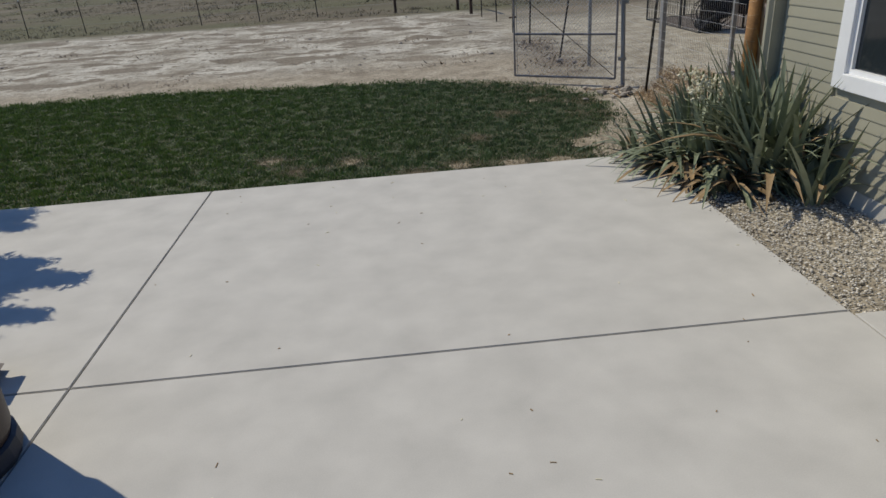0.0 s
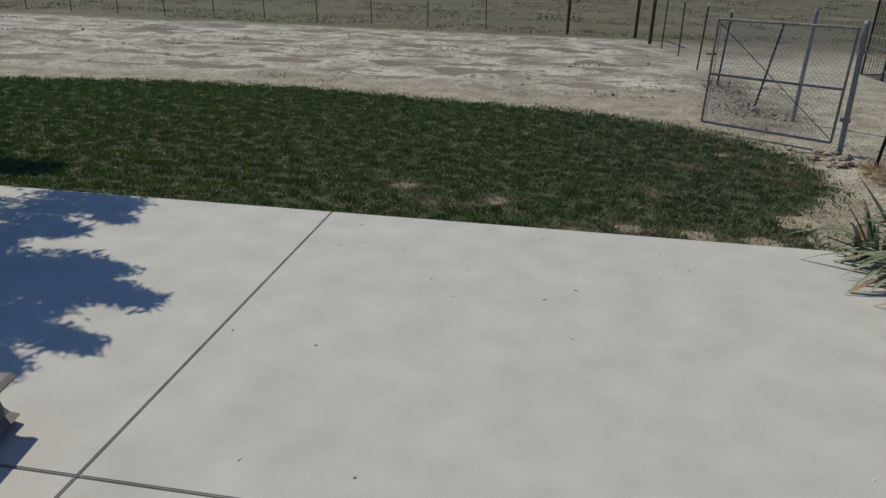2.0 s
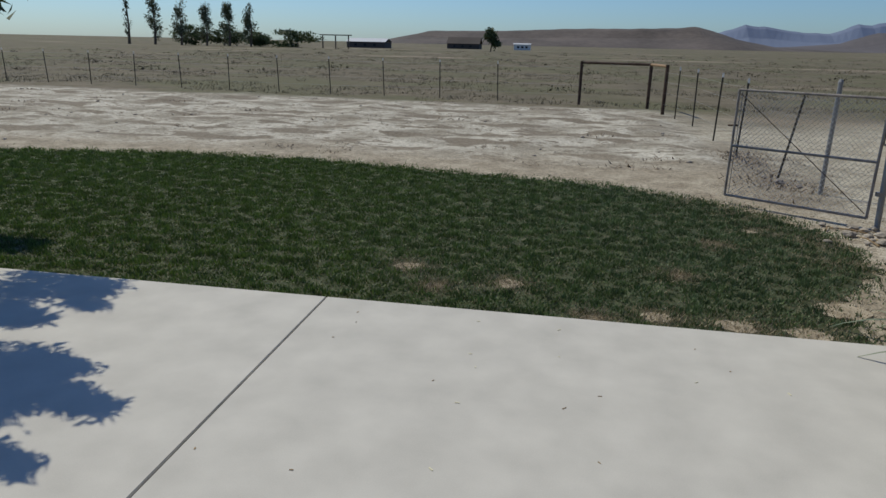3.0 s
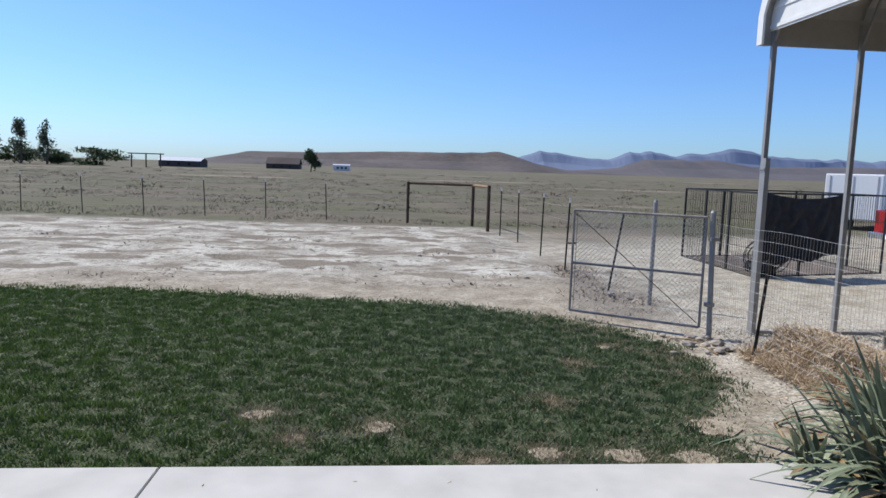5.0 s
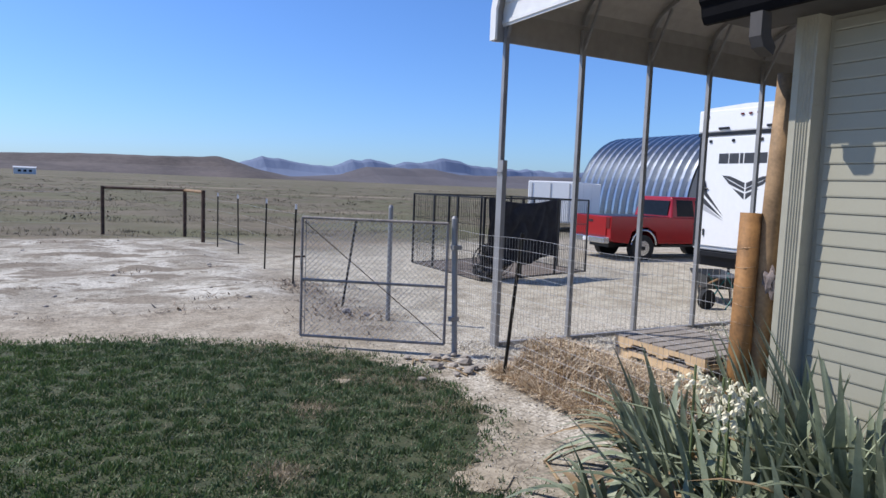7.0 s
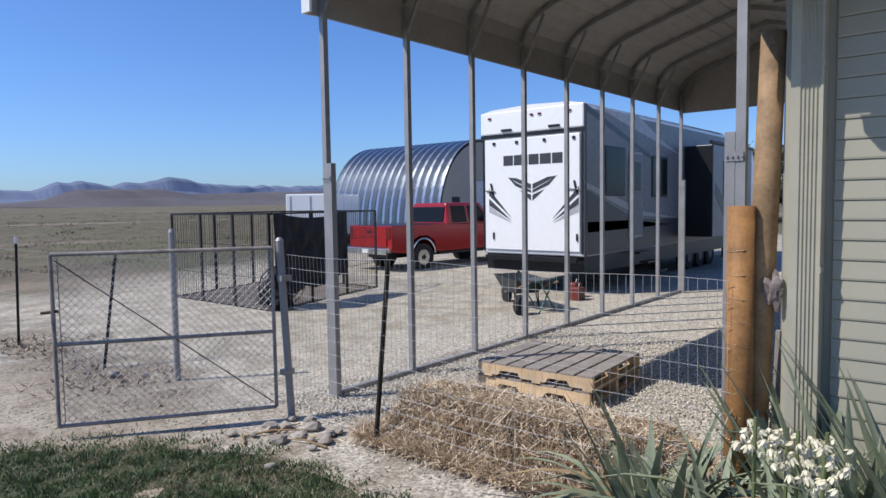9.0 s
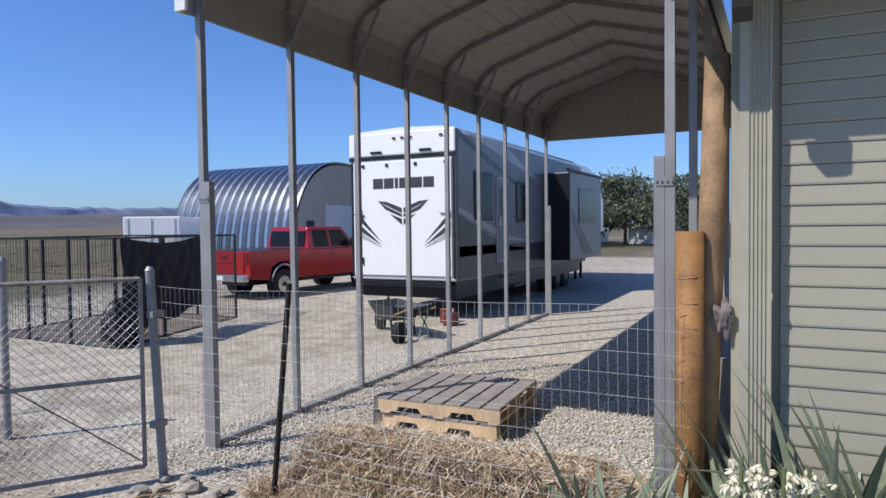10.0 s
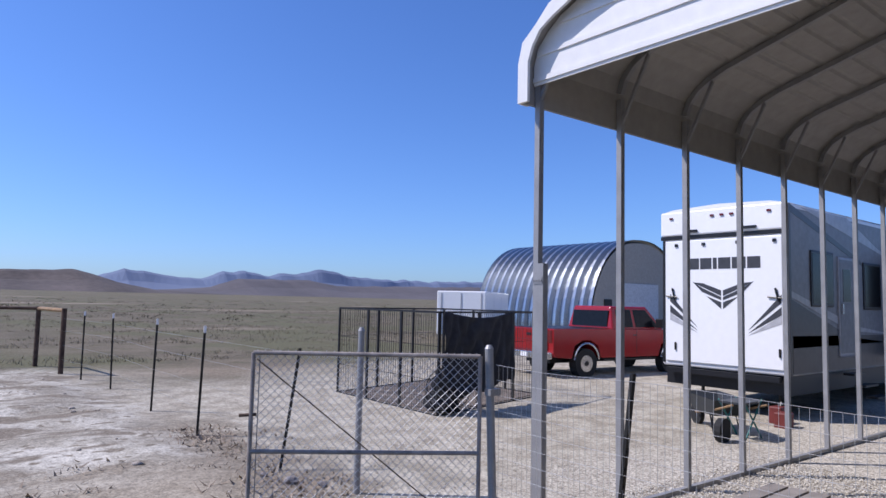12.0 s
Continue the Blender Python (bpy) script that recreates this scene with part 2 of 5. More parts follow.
M = dict(
    ground=ground_mat(),
    concrete=mat("broom_finished_concrete", (0.50, 0.48, 0.435), 0.85, var=0.09, scale=3.0, fine=140, bump=0.15, dist=0.002),
    sandy=mat("sandy_bare_soil", (0.40, 0.345, 0.255), 0.95, col2=(0.22, 0.18, 0.125), scale=9, fine=60, bump=0.4, dist=0.01),
    soil=mat("lawn_soil", (0.065, 0.072, 0.032), 0.95, col2=(0.03, 0.038, 0.016), scale=4, fine=40, bump=0.6, dist=0.02),
    joint=mat("joint_shadowed_dirt", (0.035, 0.03, 0.025), 0.95, scale=10),
    grass=lawn_mat(),
    straw=island_mat("straw", (0.20, 0.115, 0.042), (0.80, 0.67, 0.48), 0.8),
    hay=mat("hay_mound", (0.24, 0.16, 0.08), 0.95, var=0.4, scale=6, fine=60, bump=0.8, dist=0.03),
    pebble=island_mat("pebbles", (0.26, 0.23, 0.185), (0.76, 0.71, 0.61), 0.9),
    galv=mat("galvanised_steel", (0.31, 0.305, 0.30), 0.5, 0.35, var=0.12, scale=5, fine=60, bump=0.05),
    gatetube=mat("dull_gate_pipe", (0.33, 0.285, 0.25), 0.65, 0.05, var=0.3, scale=9),
    wire=mat("galvanised_wire", (0.55, 0.55, 0.54), 0.45, 0.6, var=0.1),
    black=mat("black_painted_steel", (0.018, 0.018, 0.02), 0.5, 0.2),
    tpost=mat("dark_green_post_paint", (0.03, 0.028, 0.025), 0.6, 0.3, var=0.4),
    rust=mat("rusty_pipe", (0.10, 0.065, 0.045), 0.8, 0.3, var=0.4),
    roofw=mat("white_painted_steel", (0.74, 0.73, 0.70), 0.4, 0.0, var=0.04, bump=0.03),
    roofu=mat("unpainted_panel_underside", (0.34, 0.32, 0.29), 0.55, 0.1, var=0.08, bump=0.03),
    siding=mat("sage_lap_siding", (0.335, 0.32, 0.245), 0.6, var=0.05, scale=2.5, fine=120, bump=0.08, rnd=0.1, spec=0.15),
    trimg=mat("sage_trim", (0.38, 0.36, 0.275), 0.7, var=0.06, spec=0.12),
    eave=mat("dark_fascia", (0.007, 0.007, 0.008), 0.9, var=0.2, spec=0.08),
    soffit=mat("soffit", (0.06, 0.055, 0.05), 0.7),
    shingle=mat("asphalt_shingle", (0.09, 0.085, 0.08), 0.9, var=0.3, fine=60),
    white=mat("white_vinyl", (0.80, 0.80, 0.79), 0.35, var=0.03, bump=0),
    glass=glass_mat("window_glass"),
    screen=mat("insect_screen", (0.05, 0.055, 0.06), 0.7, bump=0.1),
    log=mat("peeled_log", (0.29, 0.185, 0.09), 0.7, var=0.3, scale=7, fine=50, bump=0.4),
    stub=mat("stained_log", (0.29, 0.145, 0.045), 0.7, var=0.3, scale=7, fine=50, bump=0.3),
    pallet=mat("pallet_pine", (0.66, 0.48, 0.28), 0.85, var=0.25, scale=5, fine=60, bump=0.4, rnd=0.3),
    palgrey=mat("weathered_pallet_boards", (0.27, 0.24, 0.21), 0.9, var=0.3, scale=6, fine=70, bump=0.4, rnd=0.3),
    rvw=mat("rv_white_gelcoat", (0.80, 0.80, 0.79), 0.25, var=0.02, bump=0),
    rvg=mat("rv_grey_graphic", (0.055, 0.055, 0.06), 0.35, bump=0),
    rvl=mat("rv_light_graphic", (0.42, 0.42, 0.43), 0.35, bump=0),
    rvk=mat("rv_black", (0.012, 0.012, 0.014), 0.4, bump=0),
    # grey of the trailer side, darkened to hold the shade on it as well
    rvside=mat("rv_side_grey_with_shade", (0.21, 0.21, 0.215), 0.4, bump=0),
    rvglass=mat("dark_tinted_glass", (0.01, 0.011, 0.013), 0.15, bump=0, spec=0.15),
    copper=mat("weathered_wire", (0.36, 0.25, 0.15), 0.5, 0.5, bump=0),
    tyre=mat("tyre_rubber", (0.02, 0.02, 0.02), 0.85),
    chrome=mat("bright_wheel_metal", (0.62, 0.62, 0.63), 0.25, 0.9, bump=0),
    red=mat("red_car_paint", (0.27, 0.008, 0.010), 0.22, var=0.04, bump=0, spec=0.6),
    lamp=mat("red_lens", (0.12, 0.015, 0.015), 0.2, bump=0),
    quon=mat("galvalume_arch", (0.40, 0.42, 0.44), 0.28, 0.9, var=0.08, bump=0.03),
    quonend=mat("quonset_end_wall", (0.36, 0.33, 0.28), 0.6, var=0.08),
    tarp=mat("black_shade_cloth", (0.022, 0.022, 0.026), 0.85, var=0.3, bump=0.3),
    yucca=mat("strap_leaf", (0.25, 0.275, 0.18), 0.5, var=0.4, scale=9, rnd=0.9, col2=(0.075, 0.095, 0.052), bump=0.1),
    deadleaf=mat("dead_leaf", (0.30, 0.21, 0.11), 0.8, var=0.3, rnd=0.5),
    petal=mat("cream_petal", (0.68, 0.635, 0.45), 0.6, var=0.08),
    stem=mat("flower_stem", (0.13, 0.16, 0.06), 0.6),
    yellow=mat("yellow_petal", (0.75, 0.55, 0.02), 0.6),
    bark=mat("bark", (0.13, 0.10, 0.075), 0.9, var=0.3),
    leaf=island_mat("tree_leaf", (0.035, 0.06, 0.02), (0.09, 0.12, 0.045), 0.7, 0.2),
    leafgrey=island_mat("grey_green_leaf", (0.06, 0.075, 0.04), (0.155, 0.17, 0.10), 0.7, 0.25),
    dry=island_mat("dry_grass_blade", (0.20, 0.16, 0.09), (0.42, 0.35, 0.23), 0.8, 0.15),
    sage=island_mat("brush", (0.11, 0.095, 0.055), (0.27, 0.23, 0.15), 0.9),
    shrub=island_mat("dry_shrub", (0.060, 0.052, 0.030), (0.17, 0.135, 0.08), 0.9),
    weed=island_mat("dead_weed", (0.20, 0.155, 0.11), (0.38, 0.31, 0.23), 0.9),
    matting=mat("brown_matting", (0.17, 0.14, 0.11), 0.95, var=0.4, scale=5, bump=0.5),
    mesa=mat("mesa_slope", (0.10, 0.082, 0.072), 0.95, var=0.3, scale=0.01, fine=0.08, bump=0),
    # the mountains' blue is distance haze mixed into the base colour
    mount=mat("haze_blue_mountain", (0.17, 0.205, 0.29), 1.0, var=0.08, scale=0.002, fine=0.01, bump=0),
    mount2=mat("far_hill", (0.115, 0.105, 0.11), 1.0, var=0.15, scale=0.004, fine=0.03, bump=0),
    # tan bin and its lid: base colours lowered to hold the shadow over them
    bin=mat("tan_plastic_shade_tone", (0.06, 0.043, 0.036), 0.5, var=0.08, scale=4),
    lid=mat("grey_lid_shade_tone", (0.22, 0.225, 0.23), 0.5, var=0.1),
    navy=mat("dark_base", (0.03, 0.035, 0.05), 0.6),
    # bench stone, darkened in colour for its shadowed spot; some rocks share it
    bench=mat("weathered_stone_shade_tone", (0.24, 0.215, 0.20), 0.9, var=0.2, scale=9, bump=0.3),
    stone=mat("field_stone", (0.34, 0.30, 0.25), 0.9, var=0.25, scale=12, bump=0.4),
    cloth=mat("faded_cloth", (0.22, 0.18, 0.16), 0.9, var=0.3, scale=14),
    barrow=mat("barrow_tub", (0.04, 0.045, 0.05), 0.5),
    reddk=mat("red_can", (0.15, 0.03, 0.025), 0.5),
    teal=mat("teal_tube", (0.03, 0.16, 0.15), 0.5),
    roofpale=mat("pale_roof", (0.55, 0.56, 0.57), 0.5, bump=0),
    housew=mat("far_white_wall", (0.72, 0.71, 0.68), 0.7, bump=0),
)


# ---- mesh helpers ----
def part(name, bm, material, parent=None, label="", smooth=False):
    me = bpy.data.meshes.new(name)
    bm.to_mesh(me)
    bm.free()
    me.materials.append(material)
    if smooth:
        me.shade_smooth()
    ob = new(name, me)
    ob.parent = parent
    if label:
        ob["label"] = label
    return ob


def base(name, m=Matrix(), label="", category="", group="", kind=""):
    ob = new(name)
    ob.empty_display_size = 0.1
    ob.matrix_world = m
    return tagged(ob, label, category, group, kind)


def add_box(bm, lo, hi, m=None, bevel=0.0):
    c = [(a + b) / 2 for a, b in zip(lo, hi)]
    s = [max(1e-4, b - a) for a, b in zip(lo, hi)]
    mm = Matrix.Translation(c) @ Matrix.Diagonal((*s, 1))
    if m is not None:
        mm = m @ mm
    r = bmesh.ops.create_cube(bm, size=1, matrix=mm)
    if bevel:
        es = list({e for v in r["verts"] for e in v.link_edges})
        bmesh.ops.bevel(bm, geom=es, offset=bevel, segments=2, affect="EDGES", profile=0.5)
    return bm


def box(lo, hi, m=None, bevel=0.0):
    return add_box(bmesh.new(), lo, hi, m, bevel)


def add_tube(bm, pts, r, n=8, caps=True, r2=None):
    """A round bar along a line of points; r may taper to r2."""
    pts = [Vector(p) for p in pts]
    rings = []
    up = Vector((0, 0, 1))
    for i, p in enumerate(pts):
        d = (pts[min(i + 1, len(pts) - 1)] - pts[max(i - 1, 0)]).normalized()
        a = d.cross(up if abs(d.z) < 0.95 else Vector((1, 0, 0))).normalized()
        b = d.cross(a)
        rr = r if r2 is None else r + (r2 - r) * i / (len(pts) - 1)
        rings.append([bm.verts.new(p + (a * math.cos(k * math.tau / n) + b * math.sin(k * math.tau / n)) * rr) for k in range(n)])
    for a, b in zip(rings, rings[1:]):
        for k in range(n):
            bm.faces.new((a[k], a[(k + 1) % n], b[(k + 1) % n], b[k]))
    if caps:
        bm.faces.new(rings[0][::-1])
        bm.faces.new(rings[-1])
    bmesh.ops.recalc_face_normals(bm, faces=bm.faces)
    return bm


def tube(pts, r, n=8, r2=None):
    return add_tube(bmesh.new(), pts, r, n, True, r2)


def add_sq(bm, a, b, w):
    """A square bar from a to b."""
    a, b = Vector(a), Vector(b)
    d = b - a
    q = d.to_track_quat("Z", "Y").to_matrix().to_4x4()
    bmesh.ops.create_cube(bm, size=1, matrix=Matrix.Translation((a + b) / 2) @ q @ Matrix.Diagonal((w, w, d.length, 1)))
    return bm


def sq(a, b, w):
    return add_sq(bmesh.new(), a, b, w)


def prism(poly, lo, hi, axis=1, bm=None):
    """Extrudes a polygon of two coordinates from lo to hi along the axis."""
    bm = bm or bmesh.new()

    def at(p, v):
        q = list(p)
        q.insert(axis, v)
        return q
    A = [bm.verts.new(at(p, lo)) for p in poly]
    B = [bm.verts.new(at(p, hi)) for p in poly]
    n = len(poly)
    for i in range(n):
        bm.faces.new((A[i], A[(i + 1) % n], B[(i + 1) % n], B[i]))
    bm.faces.new(A[::-1])
    bm.faces.new(B)
    bmesh.ops.recalc_face_normals(bm, faces=bm.faces)
    return bm


def raw(name, verts, faces, material, parent=None, smooth=False):
    me = bpy.data.meshes.new(name)
    me.from_pydata(verts, [], faces)
    me.materials.append(material)
    if smooth:
        me.shade_smooth()
    ob = new(name, me)
    ob.parent = parent
    return ob


def soup(name, V, k, material, parent=None):
    """Many loose pieces of k-cornered faces; V is an array of corners."""
    V = np.asarray(V, dtype=np.float32).reshape(-1, 3)
    n = len(V) // k
    me = bpy.data.meshes.new(name)
    me.vertices.add(len(V))
    me.vertices.foreach_set("co", V.ravel())
    me.loops.add(len(V))
    me.loops.foreach_set("vertex_index", np.arange(len(V), dtype=np.int32))
    me.polygons.add(n)
    me.polygons.foreach_set("loop_start", np.arange(n, dtype=np.int32) * k)
    me.update(calc_edges=True)
    me.materials.append(material)
    ob = new(name, me)
    ob.parent = parent
    return ob


def chunks(name, P, S, material, rs, squash=0.6):
    """Many small eight-sided stones at places P with sizes S."""
    n = len(P)
    dirs = np.array([(1, 0, 0), (0, 1, 0), (-1, 0, 0), (0, -1, 0), (0, 0, 1), (0, 0, -1)], dtype=np.float32)
    V = dirs[None] * (0.6 + 0.8 * rs.rand(n, 6, 1))
    a = rs.rand(n) * math.tau
    c, s = np.cos(a)[:, None], np.sin(a)[:, None]
    V = np.stack([V[..., 0] * c - V[..., 1] * s, V[..., 0] * s + V[..., 1] * c, V[..., 2] * squash], -1) * S[:, None, None] + P[:, None]
    F = np.array([(0, 1, 4), (1, 2, 4), (2, 3, 4), (3, 0, 4), (1, 0, 5), (2, 1, 5), (3, 2, 5), (0, 3, 5)])
    idx = (F[None] + (np.arange(n) * 6)[:, None, None]).reshape(-1)
    me = bpy.data.meshes.new(name)
    me.vertices.add(n * 6)
    me.vertices.foreach_set("co", V.astype(np.float32).ravel())
    me.loops.add(len(idx))
    me.loops.foreach_set("vertex_index", idx.astype(np.int32))
    me.polygons.add(len(idx) // 3)
    me.polygons.foreach_set("loop_start", np.arange(len(idx) // 3, dtype=np.int32) * 3)
    me.update(calc_edges=True)
    me.materials.append(material)
    return tagged(new(name, me), kind="stuff")


def inside(poly, x, y):
    """Which of the places x, y lie in the polygon."""
    r = np.zeros(len(x), dtype=bool)
    n = len(poly)
    for i in range(n):
        (x1, y1), (x2, y2) = poly[i], poly[(i + 1) % n]
        if y1 == y2:
            continue
        hit = ((y1 > y) != (y2 > y)) & (x < (x2 - x1) * (y - y1) / (y2 - y1) + x1)
        r ^= hit
    return r


rs = np.random.RandomState(5)

# ---- ground: one sheet to the horizon, finer near the yard ----
GX = sorted({*(-4500, -2500, -1200, -600, -300, -150, -80, -50), *range(-34, 34, 1), *(k * 0.25 - 15 for k in range(76)), *(36, 40, 50, 80, 150, 300, 600, 1200, 2500, 4500)})
GY = sorted({*(-4500, -1500, -500, -150, -50, -20, -10), *range(-6, 36, 1), *(k * 0.25 + 12.5 for k in range(61)), *(38, 42, 50, 80, 150, 300, 600, 1200, 2500, 4500, 7000)})


def ground_z(x, y):
    z = -0.06 + 0.0045 * max(0, y - 50)
    if x < 3.2 and 12.5 < y < 27:
        k = min(1, (y - 12.5) / 4, (27 - y) / 2.0, (3.2 - x) / 1.0)
        k = max(0, k)
        z += 0.05 * k + 0.10 * k * max(0, noise.noise(Vector((x * 0.25, y * 0.25, 0))))
        z += k * (0.075 * noise.noise(Vector((x * 0.7, y * 0.9, 4))) + 0.05 * noise.noise(Vector((x * 1.9, y * 2.1, 8))))
    return z


raw("ground", [(x, y, ground_z(x, y)) for y in GY for x in GX],
    [(j * len(GX) + i, j * len(GX) + i + 1, (j + 1) * len(GX) + i + 1, (j + 1) * len(GX) + i) for j in range(len(GY) - 1) for i in range(len(GX) - 1)], M["ground"], smooth=True)
tagged(bpy.data.objects["ground"], "bare pale dirt yard, gravel lot and dry grassland beyond", kind="structure")

# ---- concrete patio ----
JX, JY, SX, SY = -2.04, 2.73, 2.57, 6.21
patio = base("pavement", label="broom finished pale concrete patio with tooled joints", kind="structure")
G = 0.011
edges_x, edges_y = [-11.4, -6.75, JX, SX], [-6.0, -2.0, JY, SY]
for i in range(3):
    for j in range(3):
        x0, x1, y0, y1 = edges_x[i] + G / 2, edges_x[i + 1] - G / 2, edges_y[j] + G / 2, edges_y[j + 1] - G / 2
        pts = [(x0, y0), (x1, y0), (x1, y1), (x0, y1)]
        if i == 2 and j == 2:
            pts = [(x0, y0), (x1, y0), (x1, y1 - 0.22), (x1 - 0.05, y1 - 0.06), (x1 - 0.2, y1), (x0, y1)]
        bm = prism(pts, -0.1, 0.0, 2)
        top = [e for e in bm.edges if all(v.co.z > -0.01 for v in e.verts)]
        bmesh.ops.bevel(bm, geom=top, offset=0.005, segments=2, affect="EDGES")
        part("slab", bm, M["concrete"], patio)
part("joint_bed", box((-11.4, -6, -0.055), (SX - 0.02, SY - 0.02, -0.018)), M["joint"], patio)
part("slab", box((SX + 0.01, -6, -0.1), (3.69, 2.70, -0.004), bevel=0.006), M["concrete"], patio)

# ---- lawn ----
LAWN = [(-12, SY), (2.1, SY + 0.0), (2.25, 6.6), (2.1, 7.05), (2.4, 7.5), (2.88, 8.1), (2.98, 8.9), (2.95, 9.6), (2.5, 10.4), (1.9, 11.1), (0.5, 11.95),
        (-1.8, 12.3), (-4.3, 12.85), (-6.8, 12.95), (-12, 12.0)]
edge = []
for (xa, ya), (xb, yb) in zip(LAWN, LAWN[1:] + LAWN[:1]):
    kk = max(1, int(math.hypot(xb - xa, yb - ya) / 0.07))
    for q in range(kk):
        px, py = xa + (xb - xa) * q / kk, ya + (yb - ya) * q / kk
        if py > SY + 0.05:
            px += 0.16 * noise.noise(Vector((px * 5, py * 5, 0))) - 0.1
            py += 0.16 * noise.noise(Vector((px * 5, py * 5, 7))) - 0.08
        edge.append((px, max(py, SY + 0.005)))
part("lawn_bed", prism(edge, -0.09, -0.052, 2), M["soil"])
tagged(bpy.data.objects["lawn_bed"], "dark soil under the lawn", kind="structure")
for bx, by, br in ((-0.62, 7.0, 0.13), (-1.6, 7.28, 0.13), (-1.26, 6.8, 0.10), (0.6, 6.5, 0.12), (1.2, 6.45, 0.15), (2.15, 7.0, 0.22), (1.7, 6.4, 0.16), (0.1, 6.38, 0.08), (0.9, 7.6, 0.07), (1.5, 8.8, 0.07), (2.0, 9.5, 0.09)):
    ring = [(bx + br * (1 + 0.45 * noise.noise(Vector((math.cos(a) * 1.5 + bx * 9, math.sin(a) * 1.5, by)))) * math.cos(a), max(SY + 0.01, by + br * 0.8 * (1 + 0.45 * noise.noise(Vector((math.cos(a) * 2, math.sin(a) * 2, bx)))) * math.sin(a)))
            for a in (k * math.tau / 18 for k in range(18))]
    part("bare_patch", prism(ring, -0.053, -0.048, 2), M["sandy"], bpy.data.objects["lawn_bed"])
n = 420000
gx, gy = rs.uniform(-12, 3.1, n), rs.uniform(SY + 0.01, 13.3, n)
wx, wy = gx + 0.06 * np.sin(gy * 9) + rs.normal(0, 0.16, n), gy + 0.06 * np.sin(gx * 7) + rs.normal(0, 0.16, n)
keep = inside(LAWN, wx, np.maximum(wy, SY + 0.03))
bare = np.zeros(n)
for bx, by, br in ((-0.62, 7.0, 0.2), (-1.6, 7.28, 0.22), (-1.26, 6.8, 0.16), (0.6, 6.5, 0.2), (1.2, 6.4, 0.25), (2.3, 7.0, 0.3), (1.7, 6.3, 0.3), (0.1, 6.3, 0.15),
                   (0.9, 7.6, 0.12), (1.5, 8.8, 0.12), (2.0, 9.5, 0.15)):
    bare += np.exp(-((gx - bx) ** 2 + (gy - by) ** 2) / br ** 2 * 1.2)
clump = np.array([noise.noise(Vector((x * 5.5, y * 6.5, 0))) + 0.4 * noise.noise(Vector((x * 13, y * 14, 3))) for x, y in zip(gx, gy)])
ragged = np.clip((gx + 3) / 5, 0, 1) * 0.32
keep &= rs.rand(n) > np.clip(bare, 0, 0.93)
keep &= clump + rs.normal(0, 0.15, n) > -0.85 + ragged * 1.6
gx, gy, clump = gx[keep], gy[keep], clump[keep]
n = len(gx)
h = rs.uniform(0.016, 0.040, n) * (1 + 1.35 * np.clip(clump, -0.5, 1))
an, lean = rs.rand(n) * math.tau, rs.uniform(0.0, 0.04, n)
w = rs.uniform(0.004, 0.010, n)
la = rs.rand(n) * math.tau
B = np.stack([gx, gy, np.full(n, -0.054)], -1)
dx = np.stack([np.cos(an) * w, np.sin(an) * w, np.zeros(n)], -1)
tip = B + np.stack([np.cos(la) * lean, np.sin(la) * lean, h], -1)
tagged(soup("lawn_grass", np.stack([B - dx, B + dx, tip], 1), 3, M["grass"]), "green lawn, thick and mown, thin and ragged at its edge", kind="stuff")
n = 30000
k = rs.randint(0, 15, n)
spot = np.array([(-0.62, 7.0, 0.2), (-1.6, 7.28, 0.2), (-1.26, 6.8, 0.16), (0.6, 6.5, 0.2), (1.2, 6.4, 0.25), (2.2, 7.0, 0.3), (1.7, 6.4, 0.3), (0.1, 6.35, 0.15), (0.9, 7.6, 0.15),
                 (1.5, 8.8, 0.15), (2.2, 9.5, 0.3), (2.6, 8.4, 0.25), (2.7, 9.2, 0.25), (2.2, 10.4, 0.3), (1.6, 11.1, 0.4)])[k]
x = spot[:, 0] + rs.normal(0, 0.75, n) * spot[:, 2]
y = spot[:, 1] + rs.normal(0, 0.75, n) * spot[:, 2]
any_ = rs.rand(n) < 0.4
x[any_], y[any_] = rs.uniform(-6, 2.8, any_.sum()), rs.uniform(6.25, 11.8, any_.sum())
ok = inside(LAWN, x, y) | (rs.rand(n) < 0.25)
ok &= (y > SY + 0.02) & (x < 3.3)
x, y = x[ok], y[ok]
n = len(x)
h, an, la, lean = rs.uniform(0.01, 0.045, n), rs.rand(n) * math.tau, rs.rand(n) * math.tau, rs.uniform(0.01, 0.05, n)
B = np.stack([x, y, np.full(n, -0.055)], -1)
dx = np.stack([np.cos(an), np.sin(an), np.zeros(n)], -1) * rs.uniform(0.002, 0.005, n)[:, None]
tip = B + np.stack([np.cos(la) * lean, np.sin(la) * lean, h], -1)
tagged(soup("dry_grass", np.stack([B - dx, B + dx, tip], 1), 3, M["dry"]), "straw-coloured dry blades at the thin spots of the lawn", kind="stuff")

# ---- house ----
HX, HY = 3.70, 5.99
house = base("house", label="sage green house with lap siding and dark eaves", category="house")
part("wall", box((HX + 0.02, -6, -0.1), (HX + 0.16, 2.9, 3.3)), M["siding"], house)
part("wall", box((HX + 0.02, 2.9, -0.1), (HX + 0.16, 4.78, 0.98)), M["siding"], house)
part("wall", box((HX + 0.02, 2.9, 2.48), (HX + 0.16, 4.78, 3.3)), M["siding"], house)
part("wall", box((HX + 0.02, 4.78, -0.1), (HX + 0.16, HY - 0.02, 3.3)), M["siding"], house)
part("wall", box((HX + 0.16, HY - 0.16, -0.1), (15.5, HY - 0.02, 3.3)), M["siding"], house)
part("wall", box((15.36, -6, -0.1), (15.5, HY - 0.16, 3.3)), M["siding"], house)
